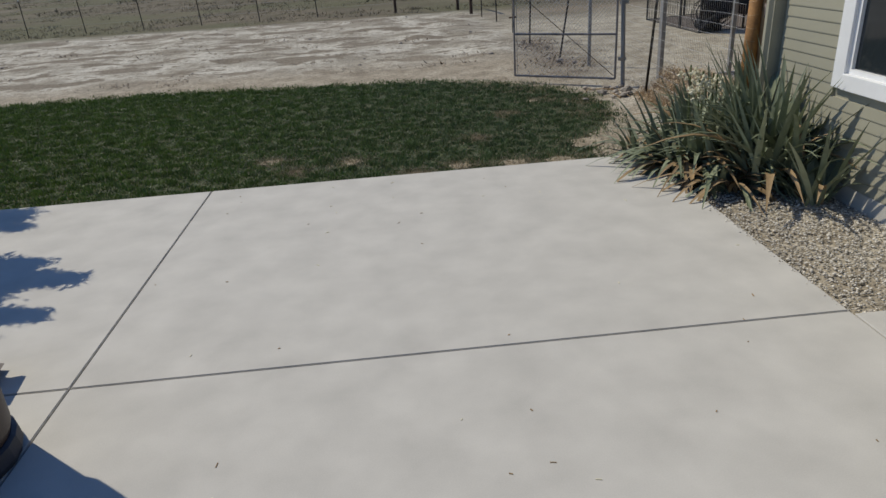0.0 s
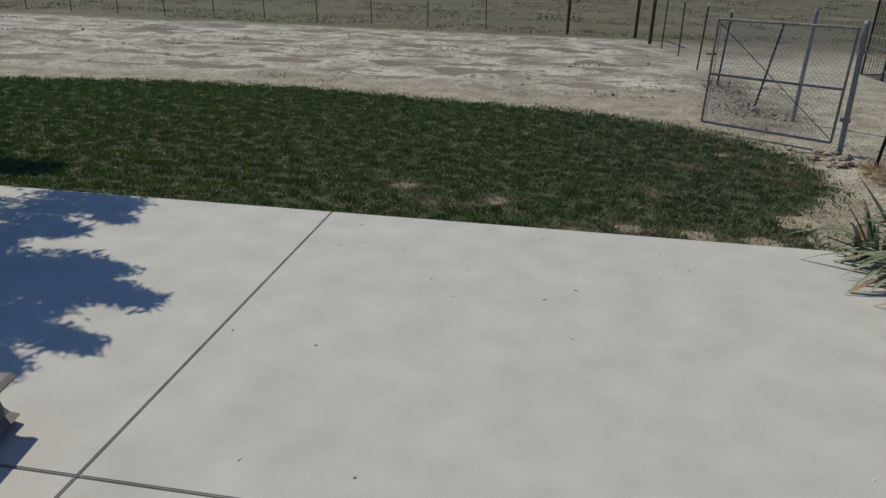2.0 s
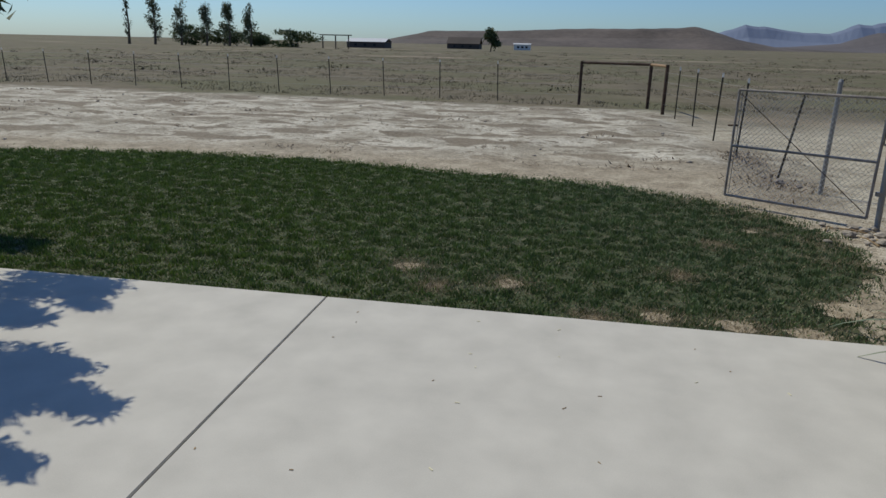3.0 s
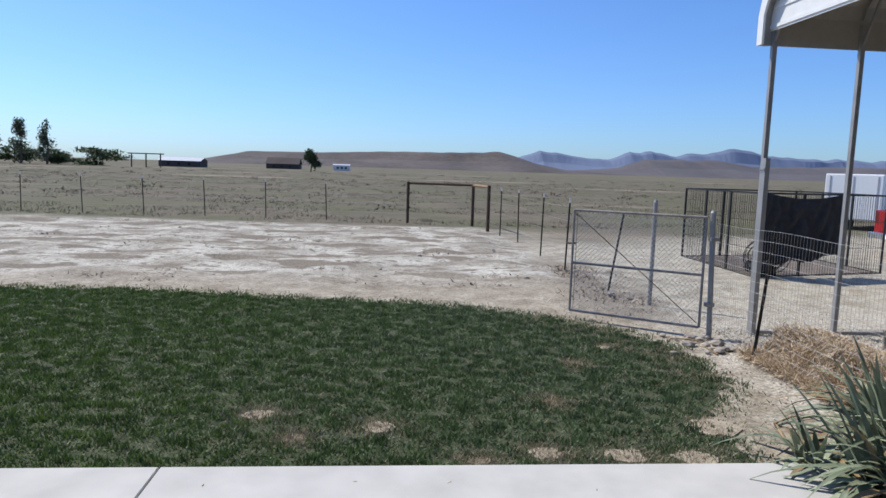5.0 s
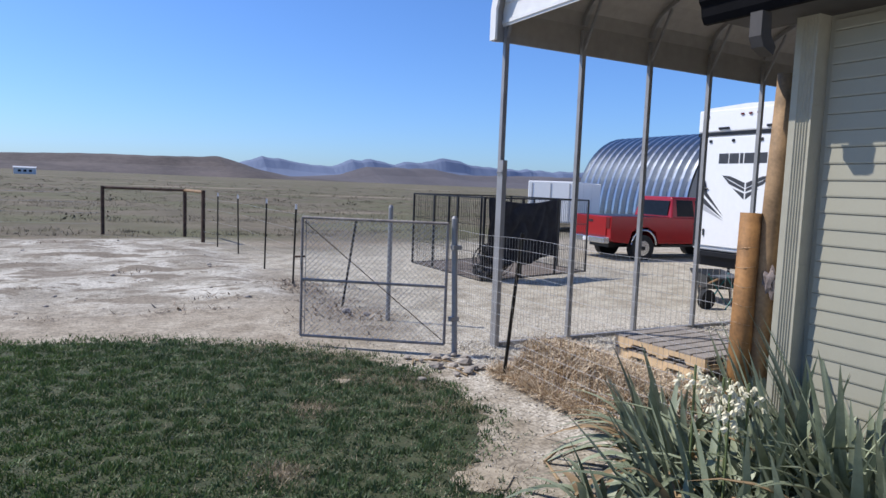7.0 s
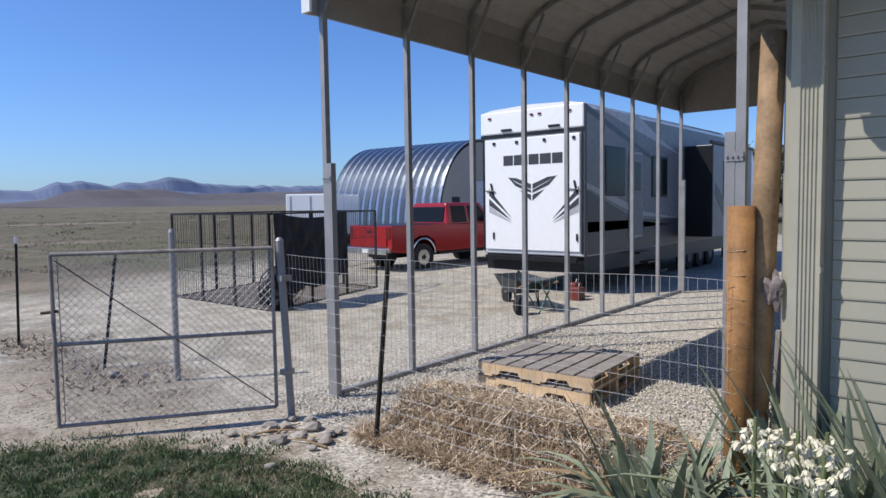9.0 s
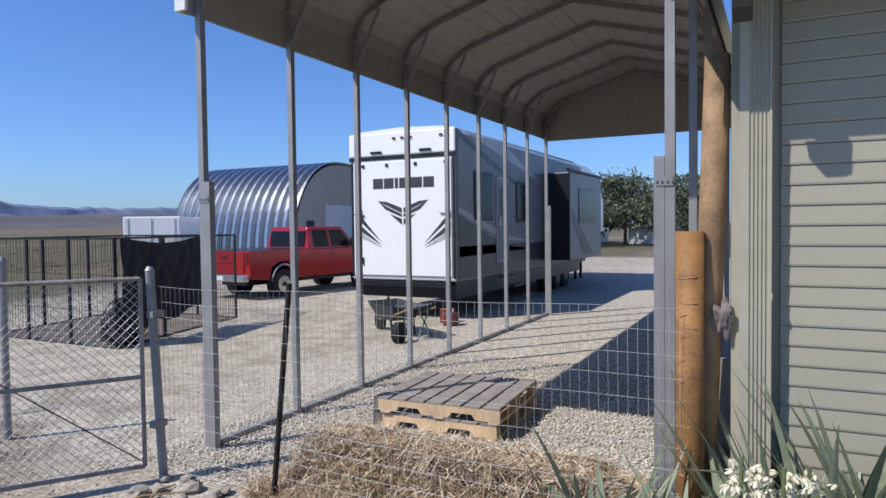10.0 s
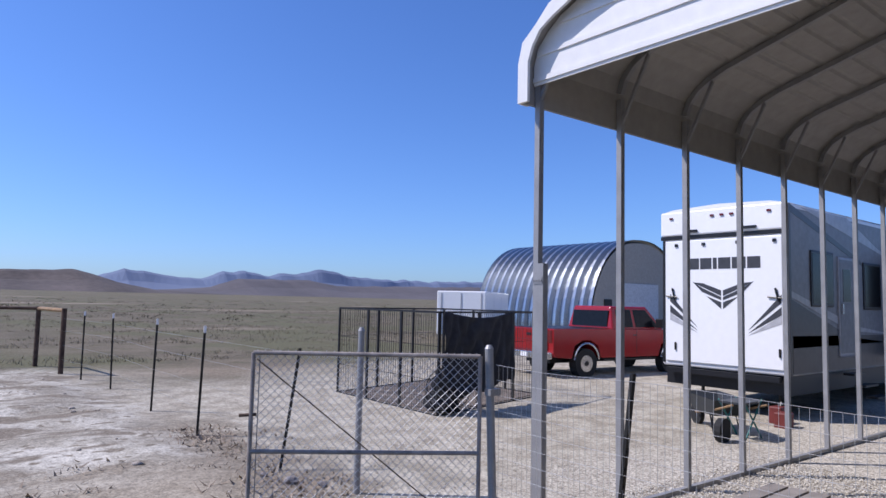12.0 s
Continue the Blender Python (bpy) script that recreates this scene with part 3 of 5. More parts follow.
part("wall", box((HX + 0.02, -6.14, -0.1), (15.5, -6, 3.3)), M["siding"], house)
part("foundation", box((HX - 0.01, -6, -0.1), (HX + 0.02, HY - 0.03, 0.09)), M["concrete"], house, "grey concrete footing")
part("corner_trim", box((HX - 0.008, HY - 0.165, -0.05), (HX + 0.02, HY + 0.02, 3.03)), M["trimg"], house)
part("corner_trim", box((HX + 0.02, HY - 0.02, -0.05), (HX + 0.14, HY + 0.02, 3.03)), M["trimg"], house)
fl = [(HX - 0.10, 5.825)]
for k in range(5):
    fl += [(HX - 0.10, 5.835 + k * 0.018), (HX - 0.092, 5.839 + k * 0.018), (HX - 0.092, 5.847 + k * 0.018)]
fl += [(HX - 0.10, 5.925), (HX - 0.10, 5.968), (HX - 0.008, 5.968), (HX - 0.008, 5.825)]
part("downspout", prism(fl, -0.08, 3.03, 2), M["trimg"], house, "fluted sage-painted downspout at the corner")
for z in (0.4, 1.5, 2.5):
    part("downspout_strap", box((HX - 0.105, 5.820, z), (HX - 0.008, 5.825, z + 0.03)), M["trimg"], house)
part("roof", prism([(3.16, 3.19), (3.16, 3.25), (9.6, 5.4), (16.2, 3.25), (16.2, 3.19), (9.6, 5.32)], -6.5, 6.30, 1), M["shingle"], house, "dark shingle roof")
part("fascia", box((3.25, -6.5, 3.01), (3.28, 6.30, 3.19)), M["eave"], house, "dark painted fascia board")
gutter = part("gutter", prism([(3.245, 3.00), (3.21, 3.00), (3.185, 3.04), (3.175, 3.10), (3.15, 3.13), (3.15, 3.15), (3.165, 3.15), (3.19, 3.11), (3.20, 3.05), (3.215, 3.012), (3.235, 3.012), (3.235, 3.15), (3.245, 3.15)], -6.5, 6.33, 1), M["eave"], house, "dark metal gutter along the eave")
part("end_cap", prism([(3.245, 3.00), (3.21, 3.00), (3.185, 3.04), (3.175, 3.10), (3.15, 3.13), (3.15, 3.15), (3.245, 3.15)], 6.33, 6.333, 1), M["eave"], gutter)
part("outlet", prism([(3.19, 3.0), (3.19, 2.86), (3.22, 2.80), (3.31, 2.76), (3.33, 2.81), (3.28, 2.87), (3.27, 3.0)], 5.90, 5.98, 1), M["soffit"], gutter, "short dark elbow under the gutter")
part("soffit", box((3.28, -6.5, 3.03), (HX + 0.02, 6.30, 3.05)), M["soffit"], house)
part("gable", prism([(3.72, 3.3), (9.6, 5.25), (15.5, 3.3)], HY - 0.14, HY - 0.02, 1), M["siding"], house)
win = base("window_1", label="white vinyl window with dark screen", kind="structure")
part("window_frame", box((HX - 0.03, 4.76, 0.86), (HX + 0.06, 4.91, 2.56), bevel=0.006), M["white"], win)
part("window_frame", box((HX - 0.03, 2.85, 0.86), (HX + 0.06, 3.0, 2.56), bevel=0.006), M["white"], win)
part("window_frame", box((HX - 0.028, 3.0, 2.42), (HX + 0.06, 4.76, 2.56), bevel=0.006), M["white"], win)
part("window_sill", box((HX - 0.045, 3.0, 0.86), (HX + 0.06, 4.76, 0.99), bevel=0.006), M["white"], win)
for y0, y1 in ((3.0, 3.86), (3.91, 4.76)):
    s = part("sash", box((HX + 0.0, y0, 0.99), (HX + 0.05, y0 + 0.04, 2.42)), M["white"], win)
    part("sash_rail", box((HX + 0.0, y1 - 0.04, 0.99), (HX + 0.05, y1, 2.42)), M["white"], win)
    part("sash_rail", box((HX + 0.0, y0 + 0.04, 0.99), (HX + 0.05, y1 - 0.04, 1.03)), M["white"], win)
    part("sash_rail", box((HX + 0.0, y0 + 0.04, 2.38), (HX + 0.05, y1 - 0.04, 2.42)), M["white"], win)
    part("pane", box((HX + 0.03, y0 + 0.04, 1.03), (HX + 0.036, y1 - 0.04, 2.38)), M["glass"], win)
part("backing", box((HX + 0.17, 2.8, 0.8), (HX + 0.18, 4.9, 2.6)), M["screen"], win)

# ---- carport ----
CX0, CDX, CYL, CYR, CE = 4.28, 1.185, 10.255, 6.385, 3.71
YM = (CYL + CYR) / 2
carport = base("carport", label="tall steel carport with white rounded roof and galvanised legs", category="carport")
PROF = [(0.0, 0.0), (0.0, 0.36), (0.05, 0.50), (0.15, 0.62), (0.30, 0.71), (0.50, 0.79), (YM - CYR, 1.20)]


def profile(off):
    """The bow's line from one eave to the other, moved outwards by off."""
    left = [(CYL - a + (off if i < 3 else off * 0.4), CE + b + (0 if i < 2 else off * (0.5 if i < 4 else 1))) for i, (a, b) in enumerate(PROF)]
    return left + [(2 * YM - y, z) for y, z in left[-2::-1]]


outer, inner = profile(0.075), profile(0.045)


def dense(line):
    out = []
    for (y0, z0), (y1, z1) in zip(line, line[1:]):
        k = max(1, round(math.hypot(y1 - y0, z1 - z0) / 0.23))
        for i in range(k):
            for f, up in ((0, 0), (0.12, 0.014), (0.2, 0.014), (0.32, 0)) if k > 1 else ((0, 0),):
                t = (i + f) / k
                out.append((y0 + (y1 - y0) * t, z0 + (z1 - z0) * t + up))
    return out + [line[-1]]


d1 = dense(outer)
X0, X1 = CX0 - 0.15, CX0 + 8 * CDX + 0.15
v = [(x, y, z) for x in (X0, X1) for y, z in d1]
k = len(d1)
rf = raw("roof", v, [(i, i + 1, k + i + 1, k + i) for i in range(k - 1)], M["roofw"], carport)
d2 = dense(inner)
k = len(d2)
v = [(x, y, z) for x in (X0, X1) for y, z in d2]
raw("roof_underside", v, [(i + 1, i, k + i, k + i + 1) for i in range(k - 1)], M["roofu"], carport)
for xe in (X0, X1):
    sgn = -1 if xe == X0 else 1
    o2 = profile(0.10)
    i2 = profile(-0.02)
    bm = prism(o2 + i2[::-1], min(xe, xe + sgn * 0.03), max(xe, xe + sgn * 0.03), 0)
    part("edge_trim", bm, M["roofw"], carport, "white rounded edge trim")
    wide = profile(0.105)
    w2 = profile(0.09)
    part("trim_lip", prism(wide + w2[::-1], min(xe, xe - sgn * 0.10), max(xe, xe - sgn * 0.10), 0), M["roofw"], carport)
far_end = [(y, z) for y, z in profile(0.03)]
part("gable_panel", prism([(far_end[0][0], CE - 0.05)] + far_end + [(far_end[-1][0], CE - 0.05)], X1 - 0.06, X1 - 0.045, 0), M["roofu"], carport, "closed sheet-metal far gable")
front = profile(0.03)[1:-1]
part("gable_panel", prism([(front[0][0], 3.88)] + front + [(front[-1][0], 3.88)], CX0 - 0.045, CX0 - 0.032, 0), M["roofw"], carport, "white ribbed front gable panel")
for z in (3.93, 4.16, 4.39, 4.62, 4.82):
    ins = [y for y, zz in dense(profile(0.03)) if zz > z + 0.02]
    part("gable_rib", prism([(min(ins), z - 0.022), (max(ins), z - 0.022), (max(ins), z + 0.022), (min(ins), z + 0.022)], CX0 - 0.06, CX0 - 0.045, 0), M["roofw"], carport)
for i in range(9):
    x = CX0 + i * CDX
    for y, s in ((CYL, 1), (CYR, -1)):
        post = part("post", sq((x, y, -0.08), (x, y, CE + 0.3), 0.058), M["galv"], carport)
        if i in (0, 8):
            ys = y - s * 0.062
            sl = part("sleeve", sq((x, ys, -0.08), (x, ys, 2.28), 0.062), M["galv"], carport)
            part("strap", box((x - 0.036, min(y, ys) - 0.02, 2.10), (x - 0.032, max(y, ys) + 0.02, 2.16)), M["galv"], carport)
            for by in (-0.015, 0.015, 0.047, 0.077):
                part("bolt", tube([(x - 0.036, y - s * by, 2.13), (x - 0.046, y - s * by, 2.13)], 0.008, 6), M["galv"], carport)
        part("brace", sq((x, y, CE + 0.02), (x, y - s * 0.33, CE + 0.68), 0.032), M["galv"], carport)
    bow = [(y, z - 0.0) for y, z in profile(0.0)]
    bm = bmesh.new()
    for (ya, za), (yb, zb) in zip(bow[1:], bow[2:-1]):
        add_sq(bm, (x, ya, za), (x, yb, zb), 0.058)
    part("bow", bm, M["galv"], carport)
for y in (CYL, CYR):
    part("base_rail", sq((CX0, y + 0.0, -0.03), (CX0 + 8 * CDX, y, -0.03), 0.056), M["galv"], carport)

# ---- log posts at the corner of the house ----
tall = base("log_post", label="tall peeled log post beside the corner of the house", category="post")
part("log", tube([(3.735, 6.165, -0.1), (3.73, 6.14, 0.9), (3.71, 6.10, 1.9), (3.71, 6.075, 2.72)], 0.074, 14, r2=0.062), M["log"], tall, smooth=True)
stub = base("log_post", label="short orange-stained log post wrapped in fence wire", category="post")
part("log", tube([(3.60, 6.195, -0.1), (3.61, 6.195, 0.9), (3.63, 6.20, 1.83)], 0.070, 14), M["stub"], stub, smooth=True)
bm = bmesh.new()
for k in range(13):
    z = 0.10 + k * 0.125
    cx = 3.60 + 0.03 * z / 1.8
    add_tube(bm, [(cx + 0.073 * math.cos(a), 6.198 + 0.073 * math.sin(a), z + 0.008 * math.sin(a * 2 + k)) for a in np.linspace(2.2, 4.6, 8)], 0.0016, 4)
add_tube(bm, [(3.554, 6.15, 0.1), (3.56, 6.16, 0.7), (3.57, 6.16, 1.6)], 0.0014, 4)
part("wire_wrap", bm, M["copper"], stub)

lean = base("leaning_board", Matrix.Translation((3.90, 6.04, -0.06)), "grey weathered board leaning behind the log posts", "board")
part("board", box((0, 0, 0), (0.025, 0.09, 1.2), m=Matrix.Rotation(radians(2), 4, "X"), bevel=0.003), M["palgrey"], lean)

# ---- wire fence from the gate to the log post ----
FA, FB = Vector((3.61, 10.06, 0)), Vector((3.54, 6.22, 0))
fence = base("wire_fence", label="woven wire fence of galvanised mesh across straw edge", category="fence")
bm = bmesh.new()
L = (FB - FA).length
u = (FB - FA).normalized()
zs = [0.02 + k * 0.118 for k in range(13)]
nrm = Vector((-u.y, u.x, 0))


def fp(s, z):
    return FA + u * s + Vector((0, 0, z)) + nrm * (0.015 * math.sin(s * 1.9 + z * 2)) + Vector((0, 0, -0.012 * math.sin(s * 3.1) * (1 if z > 1.2 else 0.4)))


for z in zs:
    part("line_wire", add_tube(bmesh.new(), [fp(s, z) for s in np.linspace(0, L, 16)], 0.0016, 3, False), M["wire"], fence)
for s in np.arange(0.03, L, 0.052):
    add_tube(bm, [fp(s, zs[0]), fp(s, 0.7), fp(s, zs[-1])], 0.0013, 3, False)
tagged(part("mesh", bm, M["wire"], fence), kind="stuff")
tp = base("steel_fence_post", pose(3.56, 8.91, -0.08, 5, 2.0, 0), "leaning dark steel tee post at the straw", "post", "steel fence posts")


def tee_post(parent, hgt, r=0.018):
    bm = box((-r, -0.003, 0), (r, 0.003, hgt))
    add_box(bm, (-0.003, 0.003, 0), (0.003, r * 1.7, hgt))
    for k in range(int(hgt / 0.11)):
        add_box(bm, (-0.008, -0.009, 0.08 + k * 0.11), (0.008, -0.003, 0.10 + k * 0.11))
    part("post", bm, M["tpost"], parent)


tee_post(tp, 1.58)

# ---- chain-link gate ----
GL, GR = Vector((2.06, 11.14, 0)), Vector((3.56, 10.10, 0))
gate = base("chain_link_gate", label="closed chain-link gate with galvanised tube frame", category="gate", m=Matrix.Translation(GL))
gd = (GR - GL)
gw = gd.length - 0.06
gu = gd.normalized()


def gp(s, z):
    return gu * s + Vector((0, 0, z))


H0, H1, HM = 0.06, 1.50, 0.75
for nm, a, b in (("stile", gp(0, H0), gp(0, H1)), ("stile", gp(gw, H0), gp(gw, H1)), ("rail", gp(0, H0), gp(gw, H0)), ("rail", gp(0, H1), gp(gw, H1)), ("rail", gp(0, HM), gp(gw, HM))):
    part(nm, tube([a, b], 0.017, 10), M["gatetube"], gate)
part("truss_rod", tube([gp(0.03, H1 - 0.05), gp(gw - 0.03, H0 + 0.05)], 0.005, 6), M["rust"], gate)
part("latch", tube([gp(-0.09, 1.02), gp(0.04, 1.03)], 0.013, 8), M["rust"], gate)
part("tension_bar", tube([gp(0.05, H0 + 0.03), gp(0.05, H1 - 0.03)], 0.004, 5), M["galv"], gate)
bm = bmesh.new()
D = 0.066
nz = int((gw + H1 - H0) / D)
for sgn in (1, -1):
    for k in range(nz + 1):
        s0 = k * D - (H1 - H0)
        a, b = (max(0, s0), min(gw, s0 + H1 - H0))
        if b <= a:
            continue
        za, zb = H0 + a - s0, H0 + b - s0
        if sgn < 0:
            za, zb = H1 + H0 - za, H1 + H0 - zb
        add_tube(bm, [gp(a, za), gp(b, zb)], 0.0023, 3, False)
part("mesh", bm, M["wire"], gate)
bm = bmesh.new()
for k in range(30):
    s = (k + 0.5) * gw / 30
    add_tube(bm, [gp(s - 0.02, H1 - 0.03), gp(s, H1 + 0.024), gp(s + 0.03, H1 - 0.025)], 0.0025, 4, False)
part("tie_wire", bm, M["wire"], gate)
gpost = base("gate_post", Matrix.Translation((3.61, 10.07, 0)), "galvanised hinge post of the chain-link gate", "post")
part("tube", tube([(0.01, -0.01, -0.1), (-0.03, 0.04, 1.56)], 0.034, 12), M["galv"], gpost)
part("cap", tube([(-0.03, 0.04, 1.56), (-0.03, 0.04, 1.59)], 0.038, 12, r2=0.02), M["galv"], gpost)
for z in (0.35, 1.2):
    part("hinge", box((-0.07, -0.03, z), (0.04, 0.04, z + 0.05)), M["galv"], gpost)
g2 = base("gate_post", Matrix.Translation((3.67, 12.18, 0)), "galvanised post standing behind the gate", "post")
part("tube", tube([(0, 0, -0.1), (0, 0, 1.6)], 0.034, 12), M["galv"], g2)
part("cap", tube([(0, 0, 1.6), (0, 0, 1.64)], 0.038, 12, r2=0.02), M["galv"], g2)

# ---- steel fence posts ----
first = base("steel_fence_post", pose(3.42, 13.47, -0.1, -2, 9.0, 0), "leaning dark steel tee post behind the gate", "post", "steel fence posts")
tee_post(first, 1.45)
plain = base("steel_fence_post", pose(3.28, 15.9, -0.1, 0, 1.5, 0), "dark steel tee post with pale tip in the fence line", "post", "steel fence posts")
tee_post(plain, 1.5)
part("tip", box((-0.019, -0.004, 1.5), (0.019, 0.004, 1.6)), M["white"], plain)
lab = "dark steel tee post along the dry field"
for x, y, lean in ((3.31, 18.35, 1), (3.37, 21.6, -1), (3.15, 23.5, 0)):
    copy_thing(plain, pose(x, y, -0.08, 0, lean, 0))
for i in range(9):
    x = -2.95 - 2.40 * i
    p = copy_thing(plain, pose(x, 28.74 - 0.065 * (x + 2.95), -0.14, rs.uniform(-2, 2), rs.uniform(-2, 2), 0))
    p["label"] = lab
for i in range(6):
    p = copy_thing(plain, pose(-2.95 - 2.40 * (9 + i), 28.74 + 0.065 * 2.40 * (9 + i), -0.14, 0, rs.uniform(-2, 2), 0))
    p["label"] = lab
field = base("wire_strands", label="thin wire strands strung along the steel posts", category="fence wire")
bm = bmesh.new()
for z in (0.3, 0.65, 1.0, 1.3):
    add_tube(bm, [(3.67, 12.18, z), (3.44, 13.5, z), (3.31, 18.4, z), (3.37, 21.6, z), (3.15, 23.5, z), (2.95, 24.96, z)], 0.0018, 3, False)
    add_tube(bm, [(0.25, 28.1, z), (-3.14, 28.76, z), (-42, 31.3, z)], 0.002, 3, False)
part("strand", bm, M["wire"], field)
brace = base("fence_brace", label="rusty pipe corner brace of the field fence", category="fence brace")
for x, y in ((0.25, 28.1), (2.7, 27.2), (2.96, 24.96)):
    part("post", tube([(x, y, -0.15), (x, y, 1.55)], 0.06, 10), M["rust"], brace)
part("rail", tube([(0.25, 28.1, 1.5), (2.7, 27.2, 1.5)], 0.045, 8), M["rust"], brace)
part("rail", tube([(2.7, 27.2, 1.5), (2.96, 24.96, 1.5)], 0.05, 8), M["log"], brace)

# ---- dog kennel ----
kennel = base("dog_kennel", label="black wire dog kennel partly covered by shade cloth", category="kennel")
KA, KB, KC, KD = (7.25, 15.4), (7.28, 18.95), (10.95, 19.9), (10.9, 16.35)
KH = 1.8


def panel(a, b, parent):
    a, b = Vector((*a, -0.06)), Vector((*b, -0.06))
    up = Vector((0, 0, KH))
    frm = bmesh.new()
    for p, q in ((a, a + up), (b, b + up), (a, b), (a + up, b + up)):
        add_sq(frm, p, q, 0.035)
    pan = part("panel", frm, M["black"], parent)
    bm = bmesh.new()
    d = b - a
    k = int(d.length / 0.075)
    for i in range(1, k):
        p = a + d * i / k
        add_tube(bm, [p, p + up], 0.004, 3, False)
    for z in (0.6, 1.2):
        add_tube(bm, [a + Vector((0, 0, z)), b + Vector((0, 0, z))], 0.005, 3, False)
    part("bars", bm, M["black"], pan)


def lerp2(a, b, t):
    return (a[0] + (b[0] - a[0]) * t, a[1] + (b[1] - a[1]) * t)


for a, b, k in ((KA, KB, 3), (KB, KC, 3), (KC, KD, 3), (KD, KA, 3)):
    for i in range(k):
        panel(lerp2(a, b, (i + 0.01) / k), lerp2(a, b, (i + 0.99) / k), kennel)
tarp = base("shade_cloth", label="black shade cloth sagging over the kennel corner", category="tarp")
v, f = [], []
W, Hn = 60, 26
for j in range(Hn + 1):
    for i in range(W + 1):
        s, q = i / W, j / Hn
        x, y = lerp2(KA, KD, 0.02 + s * 0.62)
        sag = 0.10 * math.sin(s * math.pi) * (1 - q) * 2
        low = 0.34 + 0.08 * math.sin(s * 9) - 0.25 * max(0, 0.15 - s)
        z = (KH - 0.04 - sag * 0.6) * (1 - q) + low * q
        fold = 0.05 * math.sin(s * 26 + q * 5) * (0.3 + q) + 0.04 * noise.noise(Vector((s * 9, q * 4, 0))) + 0.05 * math.sin(q * 9 + s * 6) * math.sin(s * math.pi)
        v.append((x, y - 0.05 - 0.03 * q - abs(fold), z))
for j in range(Hn):
    for i in range(W):
        a = j * (W + 1) + i
        f.append((a, a + 1, a + W + 2, a + W + 1))
cl = raw("cloth", v, f, M["tarp"], tarp, True)
so = cl.modifiers.new("thick", "SOLIDIFY")
so.thickness = 0.006
bag = base("rolled_wire", Matrix.Translation((7.65, 15.62, 0)) @ Matrix.Scale(1.25, 4), "dark bundle of rolled netting at the kennel corner", "bundle")
bm = bmesh.new()
bmesh.ops.create_icosphere(bm, subdivisions=4, radius=0.27, matrix=Matrix.Translation((0, 0, 0.23)))
for q in bm.verts:
    q.co.x *= 0.95
    q.co += (q.co - Vector((0, 0, 0.23))).normalized() * (0.24 * noise.noise(q.co * 5) + 0.07 * noise.noise(q.co * 17))
part("lump", bm, M["tarp"], bag)
bm = bmesh.new()
for k in range(7):
    c = Vector((rs.uniform(-0.2, 0.2), rs.uniform(-0.15, 0.15), 0.28))
    r = rs.uniform(0.2, 0.34)
    tl = rs.uniform(-0.5, 0.5)
    add_tube(bm, [c + Vector((r * math.cos(a), tl * r * math.cos(a) * 0.5, r * math.sin(a) * 0.9 + 0.02)) for a in np.linspace(0, math.tau, 16)], 0.008, 4, False)
part("netting", bm, M["tarp"], bag)

km = base("kennel_mat", label="dark brown trampled matting on the kennel floor", category="mat")
part("mat", prism([(KA[0] + 0.1, KA[1] + 0.1), (KD[0] - 0.1, KD[1] + 0.1), (KC[0] - 0.1, KC[1] - 0.1), (KB[0] + 0.1, KB[1] - 0.1)], -0.058, -0.045, 2), M["matting"], km)

# ---- pallets ----
def pallet(m, label):
    p = base("pallet", m, label, "pallet", "stacked pallets")
    for k in range(7):
        part("deck_board", box((0.0, k * 0.175 + 0.004, 0.108), (1.2, k * 0.175 + 0.15, 0.126), bevel=0.002), M["palgrey"], p)
    for x in (0, 0.58, 1.16):
        bm = prism([(0, 0.018), (0, 0.108), (1.2, 0.108), (1.2, 0.018), (0.98, 0.018), (0.95, 0.06), (0.76, 0.06), (0.73, 0.018), (0.47, 0.018), (0.44, 0.06), (0.25, 0.06), (0.22, 0.018)], x, x + 0.04, 0)
        part("stringer", bm, M["pallet"], p)
    for k in (0, 2.9, 5.9):
        part("bottom_board", box((0, k * 0.175 + 0.01, 0.0), (1.2, k * 0.175 + 0.10, 0.018)), M["pallet"], p)
    return p


pallet(pose(5.47, 8.03, -0.05, 0, 0, 1.5) @ Matrix.Diagonal((1.0, 1.06, 1.17, 1)), "lower wooden pallet lying on the gravel")
pallet(pose(5.47, 8.0, 0.10, 0, 0, 3.0) @ Matrix.Diagonal((1.0, 1.06, 1.17, 1)), "upper wooden pallet with grey weathered boards")

# ---- straw along the fence ----
raw("hay_bed", *(lambda g: ([(x, y, z) for x, y, z in g[0]], g[1]))((
    [(3.62 + i * 0.09, 6.35 + j * 0.11, -0.08 + 0.42 * min(1, i / 1.2) * max(0, min(1, (13 - i) / 6)) * min(1, j / 4) * min(1, (24 - j) / 2) * (0.8 + 0.4 * noise.noise(Vector((i * 0.3, j * 0.3, 0)))))
     for j in range(25) for i in range(14)],
    [(j * 14 + i, j * 14 + i + 1, (j + 1) * 14 + i + 1, (j + 1) * 14 + i) for j in range(24) for i in range(13)])), M["hay"], None, True)
tagged(bpy.data.objects["hay_bed"], "low bank of packed golden straw along the wire fence", kind="stuff")


def hay_z(x, y):
    i, j = (x - 3.62) / 0.09, (y - 6.35) / 0.11
    return -0.08 + 0.42 * np.clip(i / 1.2, 0, 1) * np.clip((13 - i) / 6, 0, 1) * np.clip(j / 4, 0, 1) * np.clip((24 - j) / 2, 0, 1)


